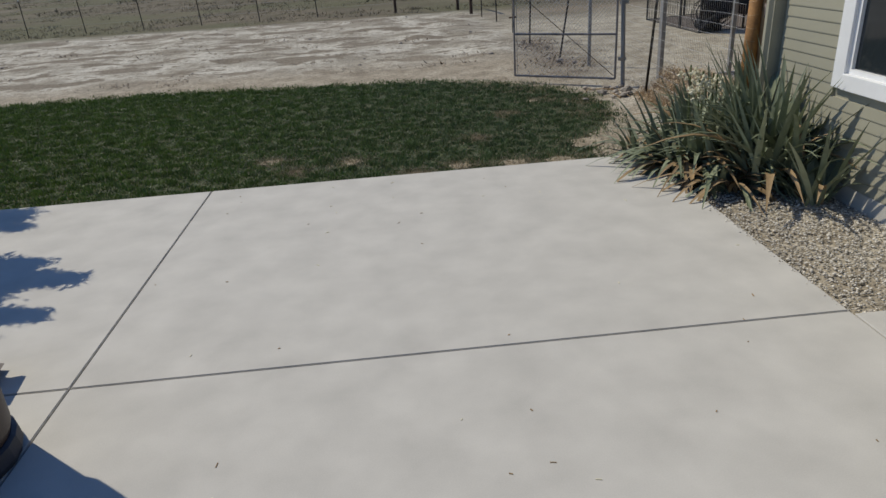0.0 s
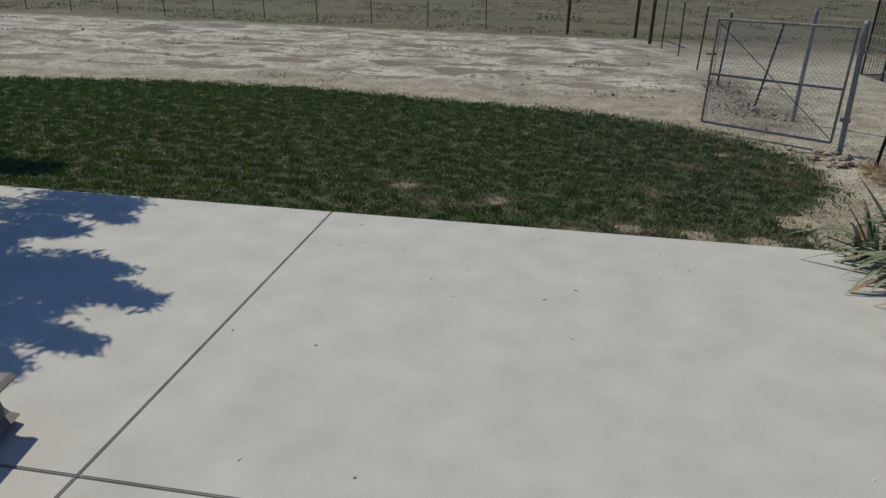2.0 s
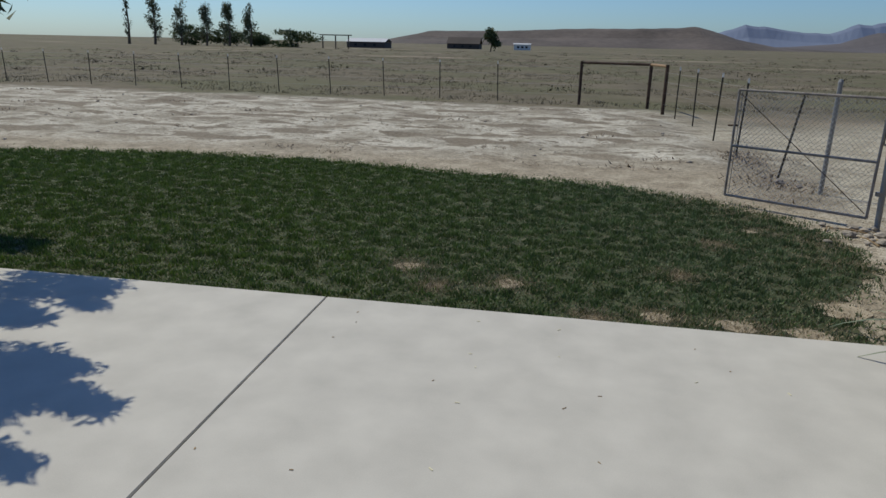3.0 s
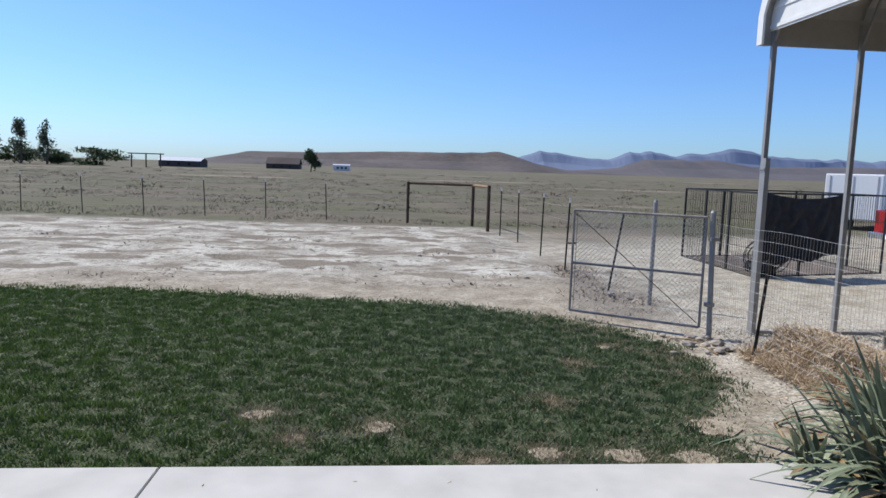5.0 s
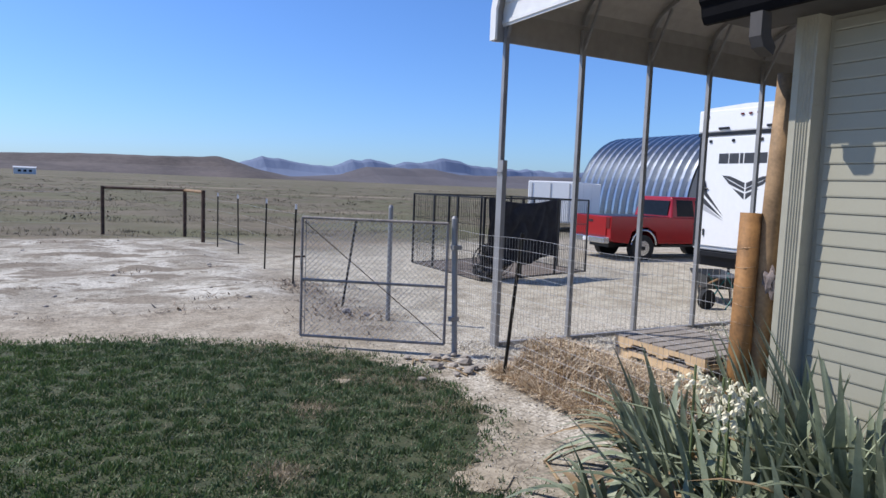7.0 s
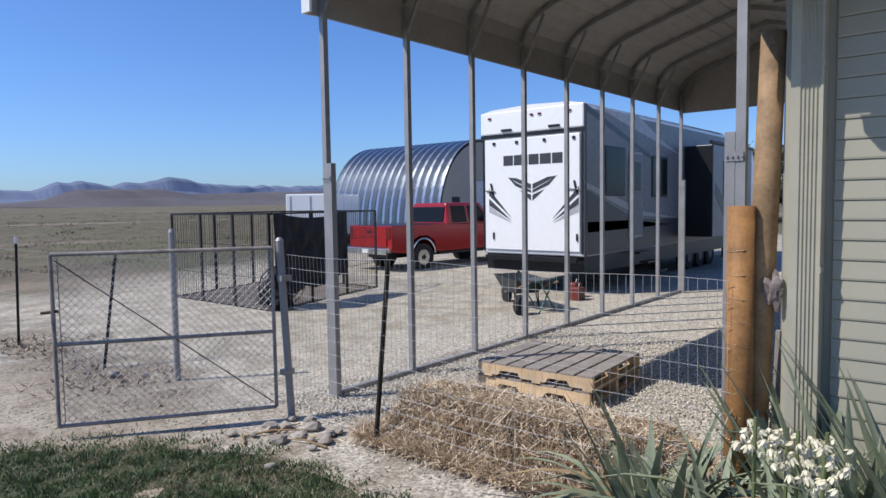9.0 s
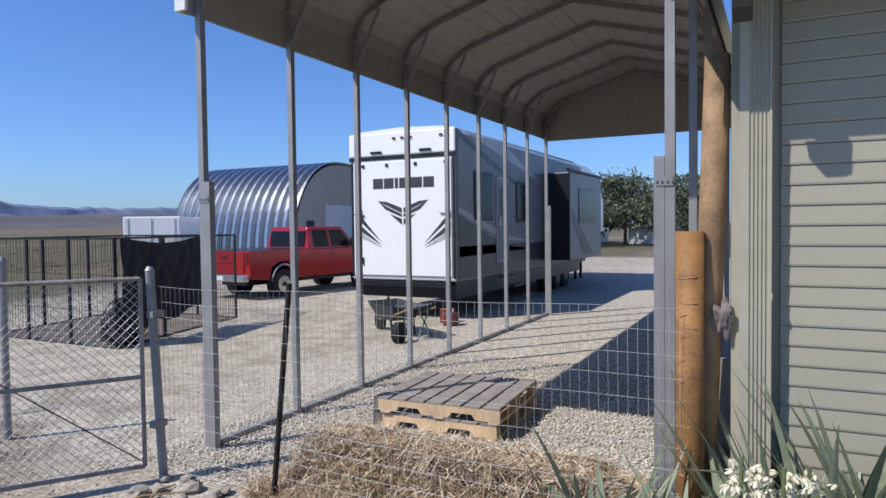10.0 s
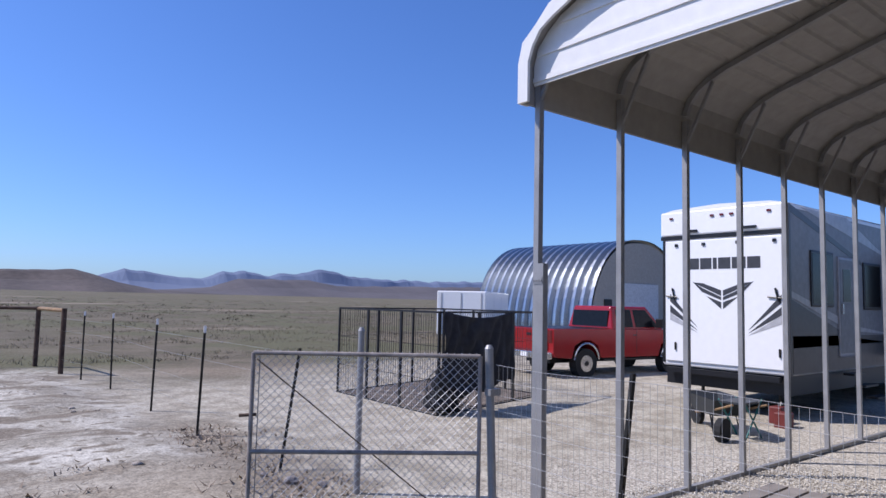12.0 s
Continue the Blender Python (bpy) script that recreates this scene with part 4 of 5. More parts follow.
n = 50000
x, y = 3.5 + 1.6 * rs.rand(n) ** 1.25, rs.uniform(6.3, 9.15, n)
k = rs.rand(n) < 0.35
x[k] = rs.uniform(3.55, 3.85, k.sum())
z = hay_z(x, y)
a = rs.rand(n) * math.tau
ln = rs.uniform(0.03, 0.13, n)
up = rs.uniform(-0.15, 0.5, n) * ln
front = x < 3.85
up[front] = rs.uniform(-1.4, 1.4, front.sum()) * ln[front] * 0.8
z = np.where(front, rs.uniform(-0.05, 1, n) * (z + 0.1), z + rs.uniform(0, 0.035, n))
P = np.stack([x, y, np.maximum(z, -0.04)], -1)
d = np.stack([np.cos(a) * ln, np.sin(a) * ln, np.maximum(up, -0.02 - np.maximum(z, -0.04))], -1)
sd = np.stack([-np.sin(a), np.cos(a), rs.uniform(-1, 1, n)], -1) * rs.uniform(0.0016, 0.0036, n)[:, None]
tagged(soup("straw", np.stack([P - sd, P + sd, P + d + sd * 0.5, P + d - sd * 0.5], 1), 4, M["straw"]), "loose golden straw strewn along the fence", kind="stuff")

# ---- gravel, pebbles, stones ----
n = 40000
x = np.concatenate([rs.uniform(2.6, 3.68, 5000), rs.uniform(3.8, 9, n - 5000)])
y = np.concatenate([rs.uniform(2.66, 5.6, 5000), rs.uniform(6.0, 10.6, n - 5000)])
chunks("gravel", np.stack([x, y, np.full(n, -0.045)], -1), rs.uniform(0.006, 0.015, n), M["pebble"], rs)
bpy.data.objects["gravel"]["label"] = "tan pea gravel beside the patio and under the carport"
n = 3600
x, y = rs.uniform(2.0, 6.5, n), rs.uniform(7, 15, n)
ok = ~inside(LAWN, x, y)
x, y = x[ok], y[ok]
chunks("loose_stones", np.stack([x, y, np.full(len(x), -0.055)], -1), rs.uniform(0.004, 0.014, len(x)), M["pebble"], rs)
bpy.data.objects["loose_stones"]["label"] = "scattered small stones on the dirt by the gate"
for k in range(16):
    s = rs.uniform(0.04, 0.10)
    px, py = 3.2 + rs.normal(0, 0.25), 9.6 + rs.normal(0, 0.25)
    bm = bmesh.new()
    bmesh.ops.create_icosphere(bm, subdivisions=2, radius=s)
    for q in bm.verts:
        q.co *= 0.8 + 0.5 * noise.noise(q.co * 12 + Vector((k, 0, 0)))
        q.co.z *= 0.55
    st = base("stone", pose(px, py, -0.03, 0, 0, k * 40), "rough brown fieldstone on the dirt by the gate", "stone", "stones at the gate")
    part("rock", bm, M["stone"], st)

# sticks and pale rocks near the gate
for k, (sx, sy, ln, an) in enumerate(((3.05, 9.95, 0.5, -35), (3.2, 9.75, 0.35, 15), (3.35, 9.5, 0.3, -70), (2.95, 9.8, 0.25, 60), (3.3, 9.2, 0.4, 100), (2.7, 7.05, 0.45, 20), (2.6, 6.75, 0.3, 70))):
    dx, dy = ln * math.cos(radians(an)), ln * math.sin(radians(an))
    st = base("dead_stick", Matrix.Translation((sx, sy, -0.045)), "pale dry stick lying on the dirt", "stick", "sticks on the dirt")
    part("stick", tube([(0, 0, 0), (dx * 0.5, dy * 0.5 + 0.03, 0.02), (dx, dy, 0.0)], 0.012, 6, r2=0.005), M["deadleaf"], st)
for sx, sy, s in ((3.3, 12.9, 0.09), (3.5, 12.6, 0.06), (3.15, 13.3, 0.05)):
    bm = bmesh.new()
    bmesh.ops.create_icosphere(bm, subdivisions=2, radius=s)
    for q in bm.verts:
        q.co *= 0.85 + 0.4 * noise.noise(q.co * 14)
        q.co.z *= 0.6
    st = base("stone", Matrix.Translation((sx, sy, -0.03)), "pale rock on bare ground behind the gate", "stone", "pale rocks behind the gate")
    part("rock", bm, M["bench"], st)

# specks and bits on the patio
for k in range(46):
    sx, sy = rs.uniform(-2.0, 2.5), rs.uniform(0.3, 6.1)
    bm = bmesh.new()
    w, l = rs.uniform(0.003, 0.008), rs.uniform(0.008, 0.035)
    add_box(bm, (-l / 2, -w / 2, 0), (l / 2, w / 2, 0.003))
    st = base("leaf_bit", pose(sx, sy, 0.0005, 0, 0, rs.uniform(0, 180)), "tiny dry leaf bit lying on the concrete", "debris", "debris on the patio")
    part("leaf", bm, M["deadleaf"] if k % 3 else M["petal"], st)
n = 700
y = rs.uniform(2.75, 5.9, n)
x = SX + rs.normal(0.03, 0.035, n)
chunks("spilled_gravel", np.stack([x, y, np.where(x < SX, 0.002, -0.03)], -1), rs.uniform(0.004, 0.010, n), M["pebble"], rs)
bpy.data.objects["spilled_gravel"]["label"] = "pea gravel spilled along the patio edge"

# ---- travel trailer ----
def camper():
    X, Y0, Y1, ZT = 12.3, 11.68, 14.27, 3.78
    c = base("travel_trailer", Matrix.Translation((X, Y0, 0.11)), "white toy-hauler travel trailer with grey graphics and slide-out", "travel trailer")
    W, Ln = Y1 - Y0, 12.6
    body = part("body", prism([(0, 0.62), (0, ZT), (10.4, ZT - 0.05), (11.9, ZT - 0.35), (Ln, 2.6), (Ln, 1.5), (10.2, 1.3), (9.6, 0.62)], 0, W, 1), M["rvw"], c)
    bmesh_edges = body.modifiers.new("soft", "BEVEL")
    bmesh_edges.width, bmesh_edges.segments, bmesh_edges.limit_method = 0.05, 3, "ANGLE"
    part("roof_cap", box((-0.05, 0.0, 3.28), (0.0, W, ZT), bevel=0.03), M["rvw"], c)
    part("roof_seal", box((-0.03, -0.01, 3.20), (0.01, W + 0.01, 3.275)), M["rvk"], c)
    ramp = part("ramp_door", box((-0.035, 0.10, 0.72), (0.0, W - 0.10, 3.17), bevel=0.012), M["rvw"], c, "white rear ramp door")
    for a, b in ((0.03, 0.075), (W - 0.075, W - 0.03)):
        part("gasket", box((-0.02, a, 0.68), (0.0, b, 3.19)), M["rvk"], c)
    part("corner_trim", box((-0.03, -0.025, 0.62), (0.05, 0.012, ZT - 0.03), bevel=0.008), M["rvg"], c)
    part("roof_crown", prism([(0.0, ZT - 0.02), (0.3, ZT + 0.04), (W / 2, ZT + 0.08), (W - 0.3, ZT + 0.04), (W, ZT - 0.02)], -0.045, 9.0, 0), M["rvw"], c)
    for y in (0.28, 1.0, 1.2, 1.4, 2.3):
        part("marker_light", box((-0.075, y, 3.62), (-0.05, y + 0.07, 3.66)), M["lamp"], c)
    for y in (0.55, 1.75):
        part("cargo_lamp", box((-0.09, y, 3.33), (-0.05, y + 0.26, 3.38)), M["rvk"], c)
    for y in (0.2, 0.9, 1.6, 2.2):
        part("ramp_lamp", box((-0.06, y, 3.05), (-0.035, y + 0.06, 3.11)), M["rvk"], c)
    for y in (0.16, 2.26):
        h = part("ramp_latch", tube([(-0.06, y, 1.95), (-0.06, y + 0.06, 2.2)], 0.02, 6), M["rvk"], c)
        part("latch_bar", tube([(-0.06, y - 0.05, 2.02), (-0.06, y + 0.2, 2.04)], 0.015, 6), M["rvk"], c)
        part("hinge", tube([(-0.05, y, 0.95), (-0.05, y, 1.1)], 0.02, 6), M["rvk"], c)
    # the name: plain dark bars in its place
    for k, wd in enumerate((0.25, 0.24, 0.08, 0.25, 0.27, 0.25)):
        y = 1.98 - (0, 0.275, 0.545, 0.655, 0.935, 1.235)[k]
        part("lettering_bar", box((-0.04, y - wd, 2.58), (-0.035, y, 2.80)), M["rvg"], c)

    def decal(pts, mt, x=-0.040):
        part("decal", prism(pts, x, x + 0.005, 0), mt, c)
    cy = 1.25
    for s in (1, -1):
        decal([(cy + s * 0.02, 2.05), (cy + s * 0.62, 2.32), (cy + s * 0.40, 2.30), (cy + s * 0.02, 2.16)][::s], M["rvg"])
        decal([(cy + s * 0.62, 2.33), (cy + s * 0.42, 2.13), (cy + s * 0.02, 1.97), (cy + s * 0.02, 2.03), (cy + s * 0.40, 2.2)][::s], M["rvg"], -0.041)
        decal([(cy + s * 0.02, 1.93), (cy + s * 0.02, 1.80), (cy + s * 0.32, 2.04)][::s], M["rvg"])
        for q, w in ((0, 0.10), (0.17, 0.06), (0.29, 0.04)):
            decal([(cy + s * 1.13, 2.08 - q * 1.3), (cy + s * 1.13, 1.93 - q * 1.3), (cy + s * 0.52, 1.42 - q * 0.35)][::s], M["rvg"] if q < 0.2 else M["rvl"])
    # the side towards the carport; its grey sheet carries shade over the white body
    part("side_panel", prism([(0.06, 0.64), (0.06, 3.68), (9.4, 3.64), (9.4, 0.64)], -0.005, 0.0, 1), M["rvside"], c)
    for pts, mt in (([(0.1, 0.66), (9.5, 0.66), (9.6, 1.28), (0.1, 1.34)], M["rvg"]),
                    ([(0.08, 3.6), (3.4, 2.75), (4.2, 2.35), (3.2, 2.9), (0.08, 3.74)], M["rvg"]),
                    ([(0.5, 3.72), (5.5, 2.9), (4.2, 3.2), (2.6, 3.72)], M["rvl"]),
                    ([(0.08, 2.0), (2.6, 1.3), (4.6, 1.15), (0.08, 1.12)], M["rvg"]),
                    ([(0.08, 2.15), (3.0, 1.5), (5.2, 1.3), (2.6, 1.42), (0.08, 2.04)], M["rvl"]),
                    ([(9.6, 3.4), (10.2, 3.4), (11.4, 1.6), (10.9, 1.6)], M["rvl"])):
        part("decal", prism(pts, -0.010, -0.005, 1), mt, c)
    for x0, x1, z0, z1 in ((0.85, 1.87, 1.88, 2.95), (3.38, 4.35, 1.85, 2.85)):
        w = part("window", box((x0, -0.03, z0), (x1, 0.0, z1), bevel=0.02), M["rvk"], c)
        part("pane", box((x0 + 0.06, -0.034, z0 + 0.06), (x1 - 0.06, -0.028, z1 - 0.06)), M["rvglass"], w)
    d = part("door", box((2.08, -0.03, 0.9), (2.84, 0.0, 2.9), bevel=0.03), M["rvl"], c)
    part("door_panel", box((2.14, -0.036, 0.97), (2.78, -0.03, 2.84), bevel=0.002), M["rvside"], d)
    part("door_window", box((2.28, -0.042, 2.0), (2.66, -0.036, 2.65)), M["rvglass"], d)
    part("handle", box((2.18, -0.07, 1.75), (2.22, -0.03, 1.95)), M["chrome"], c)
    s = part("slide_out", box((5.6, -0.75, 0.78), (9.1, 0.0, 3.2), bevel=0.02), M["rvside"], c, "grey slide-out, side shade in its colour, with dark end")
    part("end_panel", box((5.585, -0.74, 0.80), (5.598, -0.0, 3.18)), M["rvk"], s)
    part("window", box((6.45, -0.77, 1.8), (8.4, -0.75, 2.8), bevel=0.015), M["rvglass"], s)
    part("awning", tube([(5.5, -0.72, 3.26), (9.2, -0.72, 3.26)], 0.05, 8), M["rvk"], s)
    part("decal", prism([(7.0, 0.9), (8.0, 0.9), (5.8, 2.2), (5.75, 1.9)], -0.757, -0.751, 1), M["rvg"], s)
    for x in (6.3, 7.15, 8.0):
        for y in (0.22, W - 0.22):
            w = part("wheel", tube([(x, y - 0.13, 0.20), (x, y + 0.13, 0.20)], 0.36, 22), M["tyre"], c)
            part("rim", tube([(x, y - 0.14, 0.20), (x, y + 0.14, 0.20)], 0.17, 16), M["rvg"], w)
    # black block added for the deep shade beneath the trailer floor
    part("underbelly", box((0.08, 0.06, 0.26), (9.4, W - 0.06, 0.62)), M["rvk"], c)
    part("chassis", box((0.3, 0.4, 0.46), (11.5, W - 0.4, 0.64)), M["rvk"], c)
    part("bumper", box((-0.12, 0.15, 0.50), (0.0, W - 0.15, 0.6)), M["rvk"], c)
    for y in (0.5, W - 0.5):
        part("jack", tube([(0.7, y, -0.18), (0.7, y, 0.5)], 0.035, 8), M["rvk"], c)
    for k in range(3):
        part("step", box((2.15, -0.25 - 0.2 * k, 0.55 - 0.2 * k), (2.78, -0.05 - 0.2 * k, 0.59 - 0.2 * k)), M["rvk"], c)
    for x in (10.9, 11.6):
        part("landing_leg", sq((x, 0.6, -0.18), (x, 0.6, 1.4), 0.09), M["rvk"], c)
        part("landing_leg", sq((x, W - 0.6, -0.18), (x, W - 0.6, 1.4), 0.09), M["rvk"], c)
    return c


camper()


# ---- pickup ----
def pickup(m):
    t = base("pickup_truck", m, "bright red crew-cab pickup parked on the gravel lot", "pickup truck")
    W = 1.0
    body = [(0.0, 0.62), (0.0, 1.32), (2.25, 1.32), (2.28, 1.30), (4.35, 1.30), (5.7, 1.18), (5.95, 1.0), (5.95, 0.55), (5.35, 0.5), (5.25, 0.85), (4.95, 1.0), (4.65, 1.0), (4.35, 0.85), (4.22, 0.5),
            (1.78, 0.5), (1.68, 0.85), (1.38, 1.0), (1.08, 1.0), (0.78, 0.85), (0.68, 0.5), (0.1, 0.55)]
    bm = prism(body, -W, W, 1)
    bd = part("body", bm, M["red"], t)
    mod = bd.modifiers.new("soft", "BEVEL")
    mod.width, mod.segments, mod.limit_method = 0.035, 3, "ANGLE"
    bm = bmesh.new()
    lo = [(2.3, -0.94), (4.55, -0.94), (4.55, 0.94), (2.3, 0.94)]
    hi = [(2.42, -0.76), (3.95, -0.76), (3.95, 0.76), (2.42, 0.76)]
    a = [bm.verts.new((x, y, 1.28)) for x, y in lo]
    b = [bm.verts.new((x, y, 1.97)) for x, y in hi]
    for k in range(4):
        bm.faces.new((a[k], a[(k + 1) % 4], b[(k + 1) % 4], b[k]))
    bm.faces.new(b)
    bm.faces.new(a[::-1])
    cab = part("cab", bm, M["red"], t)
    mod = cab.modifiers.new("soft", "BEVEL")
    mod.width, mod.segments = 0.06, 3
    part("rear_window", prism([(2.292, 1.38), (2.365, 1.84), (2.40, 1.84), (2.32, 1.38)], -0.72, 0.72, 1), M["rvglass"], t)
    for s in (-1, 1):
        def side(x, z, off=0.006):
            f = (z - 1.28) / 0.69
            return (x, s * (0.94 - 0.18 * f + off), z)
        for x0, x1, x2, x3 in ((2.52, 3.2, 3.2, 2.56), (3.3, 4.32, 3.85, 3.3)):
            v = [side(x0, 1.36), side(x1, 1.36), side(x2, 1.87), side(x3, 1.87)]
            v += [(x, y - s * 0.02, z) for x, y, z in v]
            bm = bmesh.new()
            q = [bm.verts.new(p) for p in v]
            for f in ((0, 1, 2, 3), (7, 6, 5, 4), (0, 4, 5, 1), (1, 5, 6, 2), (2, 6, 7, 3), (3, 7, 4, 0)):
                bm.faces.new([q[i] for i in f])
            bmesh.ops.recalc_face_normals(bm, faces=bm.faces)
            part("side_window", bm, M["rvglass"], t)
        mi = part("mirror", box((4.1, s * 1.0 - 0.02, 1.35), (4.2, s * 1.22 + 0.02, 1.62) if s > 0 else (4.2, -0.98, 1.62), bevel=0.02) if s > 0 else box((4.1, -1.24, 1.35), (4.2, -0.98, 1.62), bevel=0.02), M["rvk"], t)
        for x in (1.23, 4.8):
            part("wheel_arch", tube([(x + 0.47 * math.cos(a), s * 1.005, 0.42 + 0.50 * math.sin(a)) for a in np.linspace(0.1, 3.04, 12)], 0.03, 6), M["chrome"], t)
            w = part("wheel", tube([(x, s * 0.72, 0.36), (x, s * 0.99, 0.36)], 0.41, 24), M["tyre"], t)
            part("rim", tube([(x, s * 0.74, 0.36), (x, s * 1.0, 0.36)], 0.23, 18), M["chrome"], w)
            part("hub", tube([(x, s * 0.9, 0.36), (x, s * 1.02, 0.36)], 0.07, 10), M["rvk"], w)
        part("tail_lamp", box((-0.02, s * 0.86 - 0.08, 0.95), (0.06, s * 0.86 + 0.1, 1.28), bevel=0.01), M["lamp"], t)
        part("door_handle", box((3.1, s * 1.005 - 0.01, 1.12), (3.24, s * 1.005 + 0.01, 1.15)), M["rvk"], t)
        part("door_gap", box((3.25, s * 1.0 - 0.004, 0.6), (3.262, s * 1.0 + 0.004, 1.28)), M["rvk"], t)
        part("running_board", box((1.9, s * 0.9 - 0.1, 0.42), (4.1, s * 0.9 + 0.1, 0.47)), M["rvk"], t)
    part("tailgate", box((-0.03, -0.78, 0.72), (-0.0, 0.78, 1.30), bevel=0.01), M["red"], t)
    part("gate_handle", box((-0.045, -0.1, 1.12), (-0.03, 0.1, 1.18)), M["rvk"], t)
    part("rear_bumper", box((-0.2, -0.95, 0.5), (0.0, 0.95, 0.68), bevel=0.02), M["chrome"], t)
    part("plate", box((-0.21, -0.15, 0.53), (-0.2, 0.15, 0.65)), M["white"], t)
    part("front_bumper", box((5.95, -0.95, 0.5), (6.1, 0.95, 0.72), bevel=0.02), M["chrome"], t)
    part("bed_liner", box((0.08, -0.9, 1.322), (2.2, 0.9, 1.33)), M["rvk"], t)
    part("underbody", box((0.3, -0.5, 0.35), (5.6, 0.5, 0.6)), M["rvk"], t)
    return t


pickup(pose(13.7, 19.45, -0.06, 0, 0, -6))

# ---- enclosed trailer ----
et = base("enclosed_trailer", pose(20.2, 30.2, -0.1, 0, 0, 34), "white enclosed cargo trailer parked behind the kennel", "trailer")
bd = part("body", box((0, -1.2, 0.5), (5.0, 1.2, 2.55), bevel=0.05), M["rvw"], et)
for y in (-1.0, -0.02, 0.95):
    part("door_post", box((-0.02, y, 0.6), (0.0, y + 0.05, 2.45)), M["rvl"], et)
for x in (1.6, 3.2):
    part("seam", box((x, -1.206, 0.6), (x + 0.02, -1.2, 2.45)), M["rvl"], et)
for x in (2.1, 3.0):
    for s in (-1, 1):
        part("wheel", tube([(x, s * 1.0, 0.34), (x, s * 1.2, 0.34)], 0.34, 18), M["tyre"], et)
part("tongue", sq((5, 0, 0.5), (6.2, 0, 0.5), 0.1), M["rvk"], et)

# ---- arched steel building ----
qb = base("quonset_building", Matrix.Translation((35.5, 31.0, -0.1)), "curved galvanised steel arch building with ribbed shell", "building")
QW, QH, QN = 5.0, 6.15, 26
v, f = [], []
NR = 15
steps = []
for r in range(NR):
    for o, d in ((0.0, 0.0), (0.18, 0.0), (0.28, 0.27), (0.56, 0.27)):
        steps.append((r * 0.66 + o, d))
steps.append((NR * 0.66, 0.0))


def arch(t, d):
    a = math.pi * t
    return (-(QW - d) * math.copysign(abs(math.cos(a)) ** 0.85, math.cos(a)), (QH - d) * math.sin(a) ** 0.9)


for y, d in steps:
    for q in range(QN + 1):
        x, z = arch(q / QN, d)
        v.append((x, y, z))
K = QN + 1
for s in range(len(steps) - 1):
    for q in range(QN):
        f.append((s * K + q, s * K + q + 1, (s + 1) * K + q + 1, (s + 1) * K + q))
raw("shell", v, f, M["quon"], qb)
for y in (0.06, NR * 0.66 - 0.06):
    bm = bmesh.new()
    bm.faces.new([bm.verts.new((arch(q / QN, 0.2)[0], y, arch(q / QN, 0.2)[1])) for q in range(QN + 1)])
    r = bmesh.ops.extrude_face_region(bm, geom=bm.faces[:])
    bmesh.ops.translate(bm, verts=[g for g in r["geom"] if isinstance(g, bmesh.types.BMVert)], vec=(0, 0.03, 0))
    part("end_wall", bm, M["quonend"], qb)
part("door", box((-1.8, -0.02, 0), (1.8, 0.05, 3.4)), M["roofpale"], qb)
part("wall_vent", box((-3.6, 0.0, 1.6), (-2.9, 0.05, 2.4)), M["rvk"], qb)

# ---- wheelbarrow, chair and cans by the trailer ----
wb = base("wheelbarrow", pose(10.4, 12.0, -0.07, 0, 0, 60) @ Matrix.Scale(0.88, 4), "dark wheelbarrow with a long wooden handle", "wheelbarrow")
bm = bmesh.new()
a = [bm.verts.new(p) for p in ((-0.3, -0.25, 0.32), (0.35, -0.25, 0.32), (0.35, 0.25, 0.32), (-0.3, 0.25, 0.32))]
b = [bm.verts.new(p) for p in ((-0.5, -0.36, 0.62), (0.62, -0.36, 0.66), (0.62, 0.36, 0.66), (-0.5, 0.36, 0.62))]
for k in range(4):
    bm.faces.new((a[k], a[(k + 1) % 4], b[(k + 1) % 4], b[k]))
bm.faces.new(a)
part("tub", bm, M["barrow"], wb)
for s in (-1, 1):
    part("handle", tube([(0.6, s * 0.1, 0.25), (-0.4, s * 0.28, 0.45), (-1.0, s * 0.32, 0.62)], 0.02, 6), M["log"], wb)
    part("leg", tube([(-0.25, s * 0.26, 0.4), (-0.3, s * 0.26, 0.0), (-0.15, s * 0.25, 0.38)], 0.015, 6), M["rvk"], wb)
part("wheel", tube([(0.72, -0.04, 0.2), (0.72, 0.04, 0.2)], 0.2, 16), M["tyre"], wb)
cr = base("folding_stand", pose(9.8, 11.25, -0.07, 0, 0, 0), "folding teal tube stand beside the trailer", "stand")
for s in (0, 0.4):
    part("leg", tube([(0, s, 0), (0.55, s, 0.6)], 0.014, 6), M["teal"], cr)
    part("leg", tube([(0.55, s, 0), (0.0, s, 0.6)], 0.014, 6), M["teal"], cr)
part("seat", box((0.0, 0.0, 0.55), (0.55, 0.4, 0.58)), M["barrow"], cr)
part("wheel", tube([(-0.25, 0.15, 0.18), (-0.25, 0.25, 0.18)], 0.18, 14), M["tyre"], cr)
for x, y, hh in ((11.5, 11.4, 0.26), (11.85, 11.65, 0.3)):
    cn = base("fuel_can", pose(x, y, -0.07), "dull red can under the trailer", "can", "cans by the trailer")
    part("body", box((0, 0, 0), (0.28, 0.22, hh), bevel=0.02), M["reddk"], cn)
    part("spout", tube([(0.2, 0.1, hh), (0.24, 0.1, hh + 0.06)], 0.02, 6), M["rvk"], cn)
# cloth hanging behind the log posts
hc = base("hanging_rag", Matrix.Translation((3.66, 6.045, 1.40)), "faded crumpled rag hanging at the house corner", "rag")
bm = bmesh.new()
bmesh.ops.create_icosphere(bm, subdivisions=3, radius=0.048)
for q in bm.verts:
    q.co *= 0.75 + 0.9 * noise.noise(q.co * 32)
    q.co.z *= 2.2
    q.co.x *= 0.5
part("cloth", bm, M["cloth"], hc)

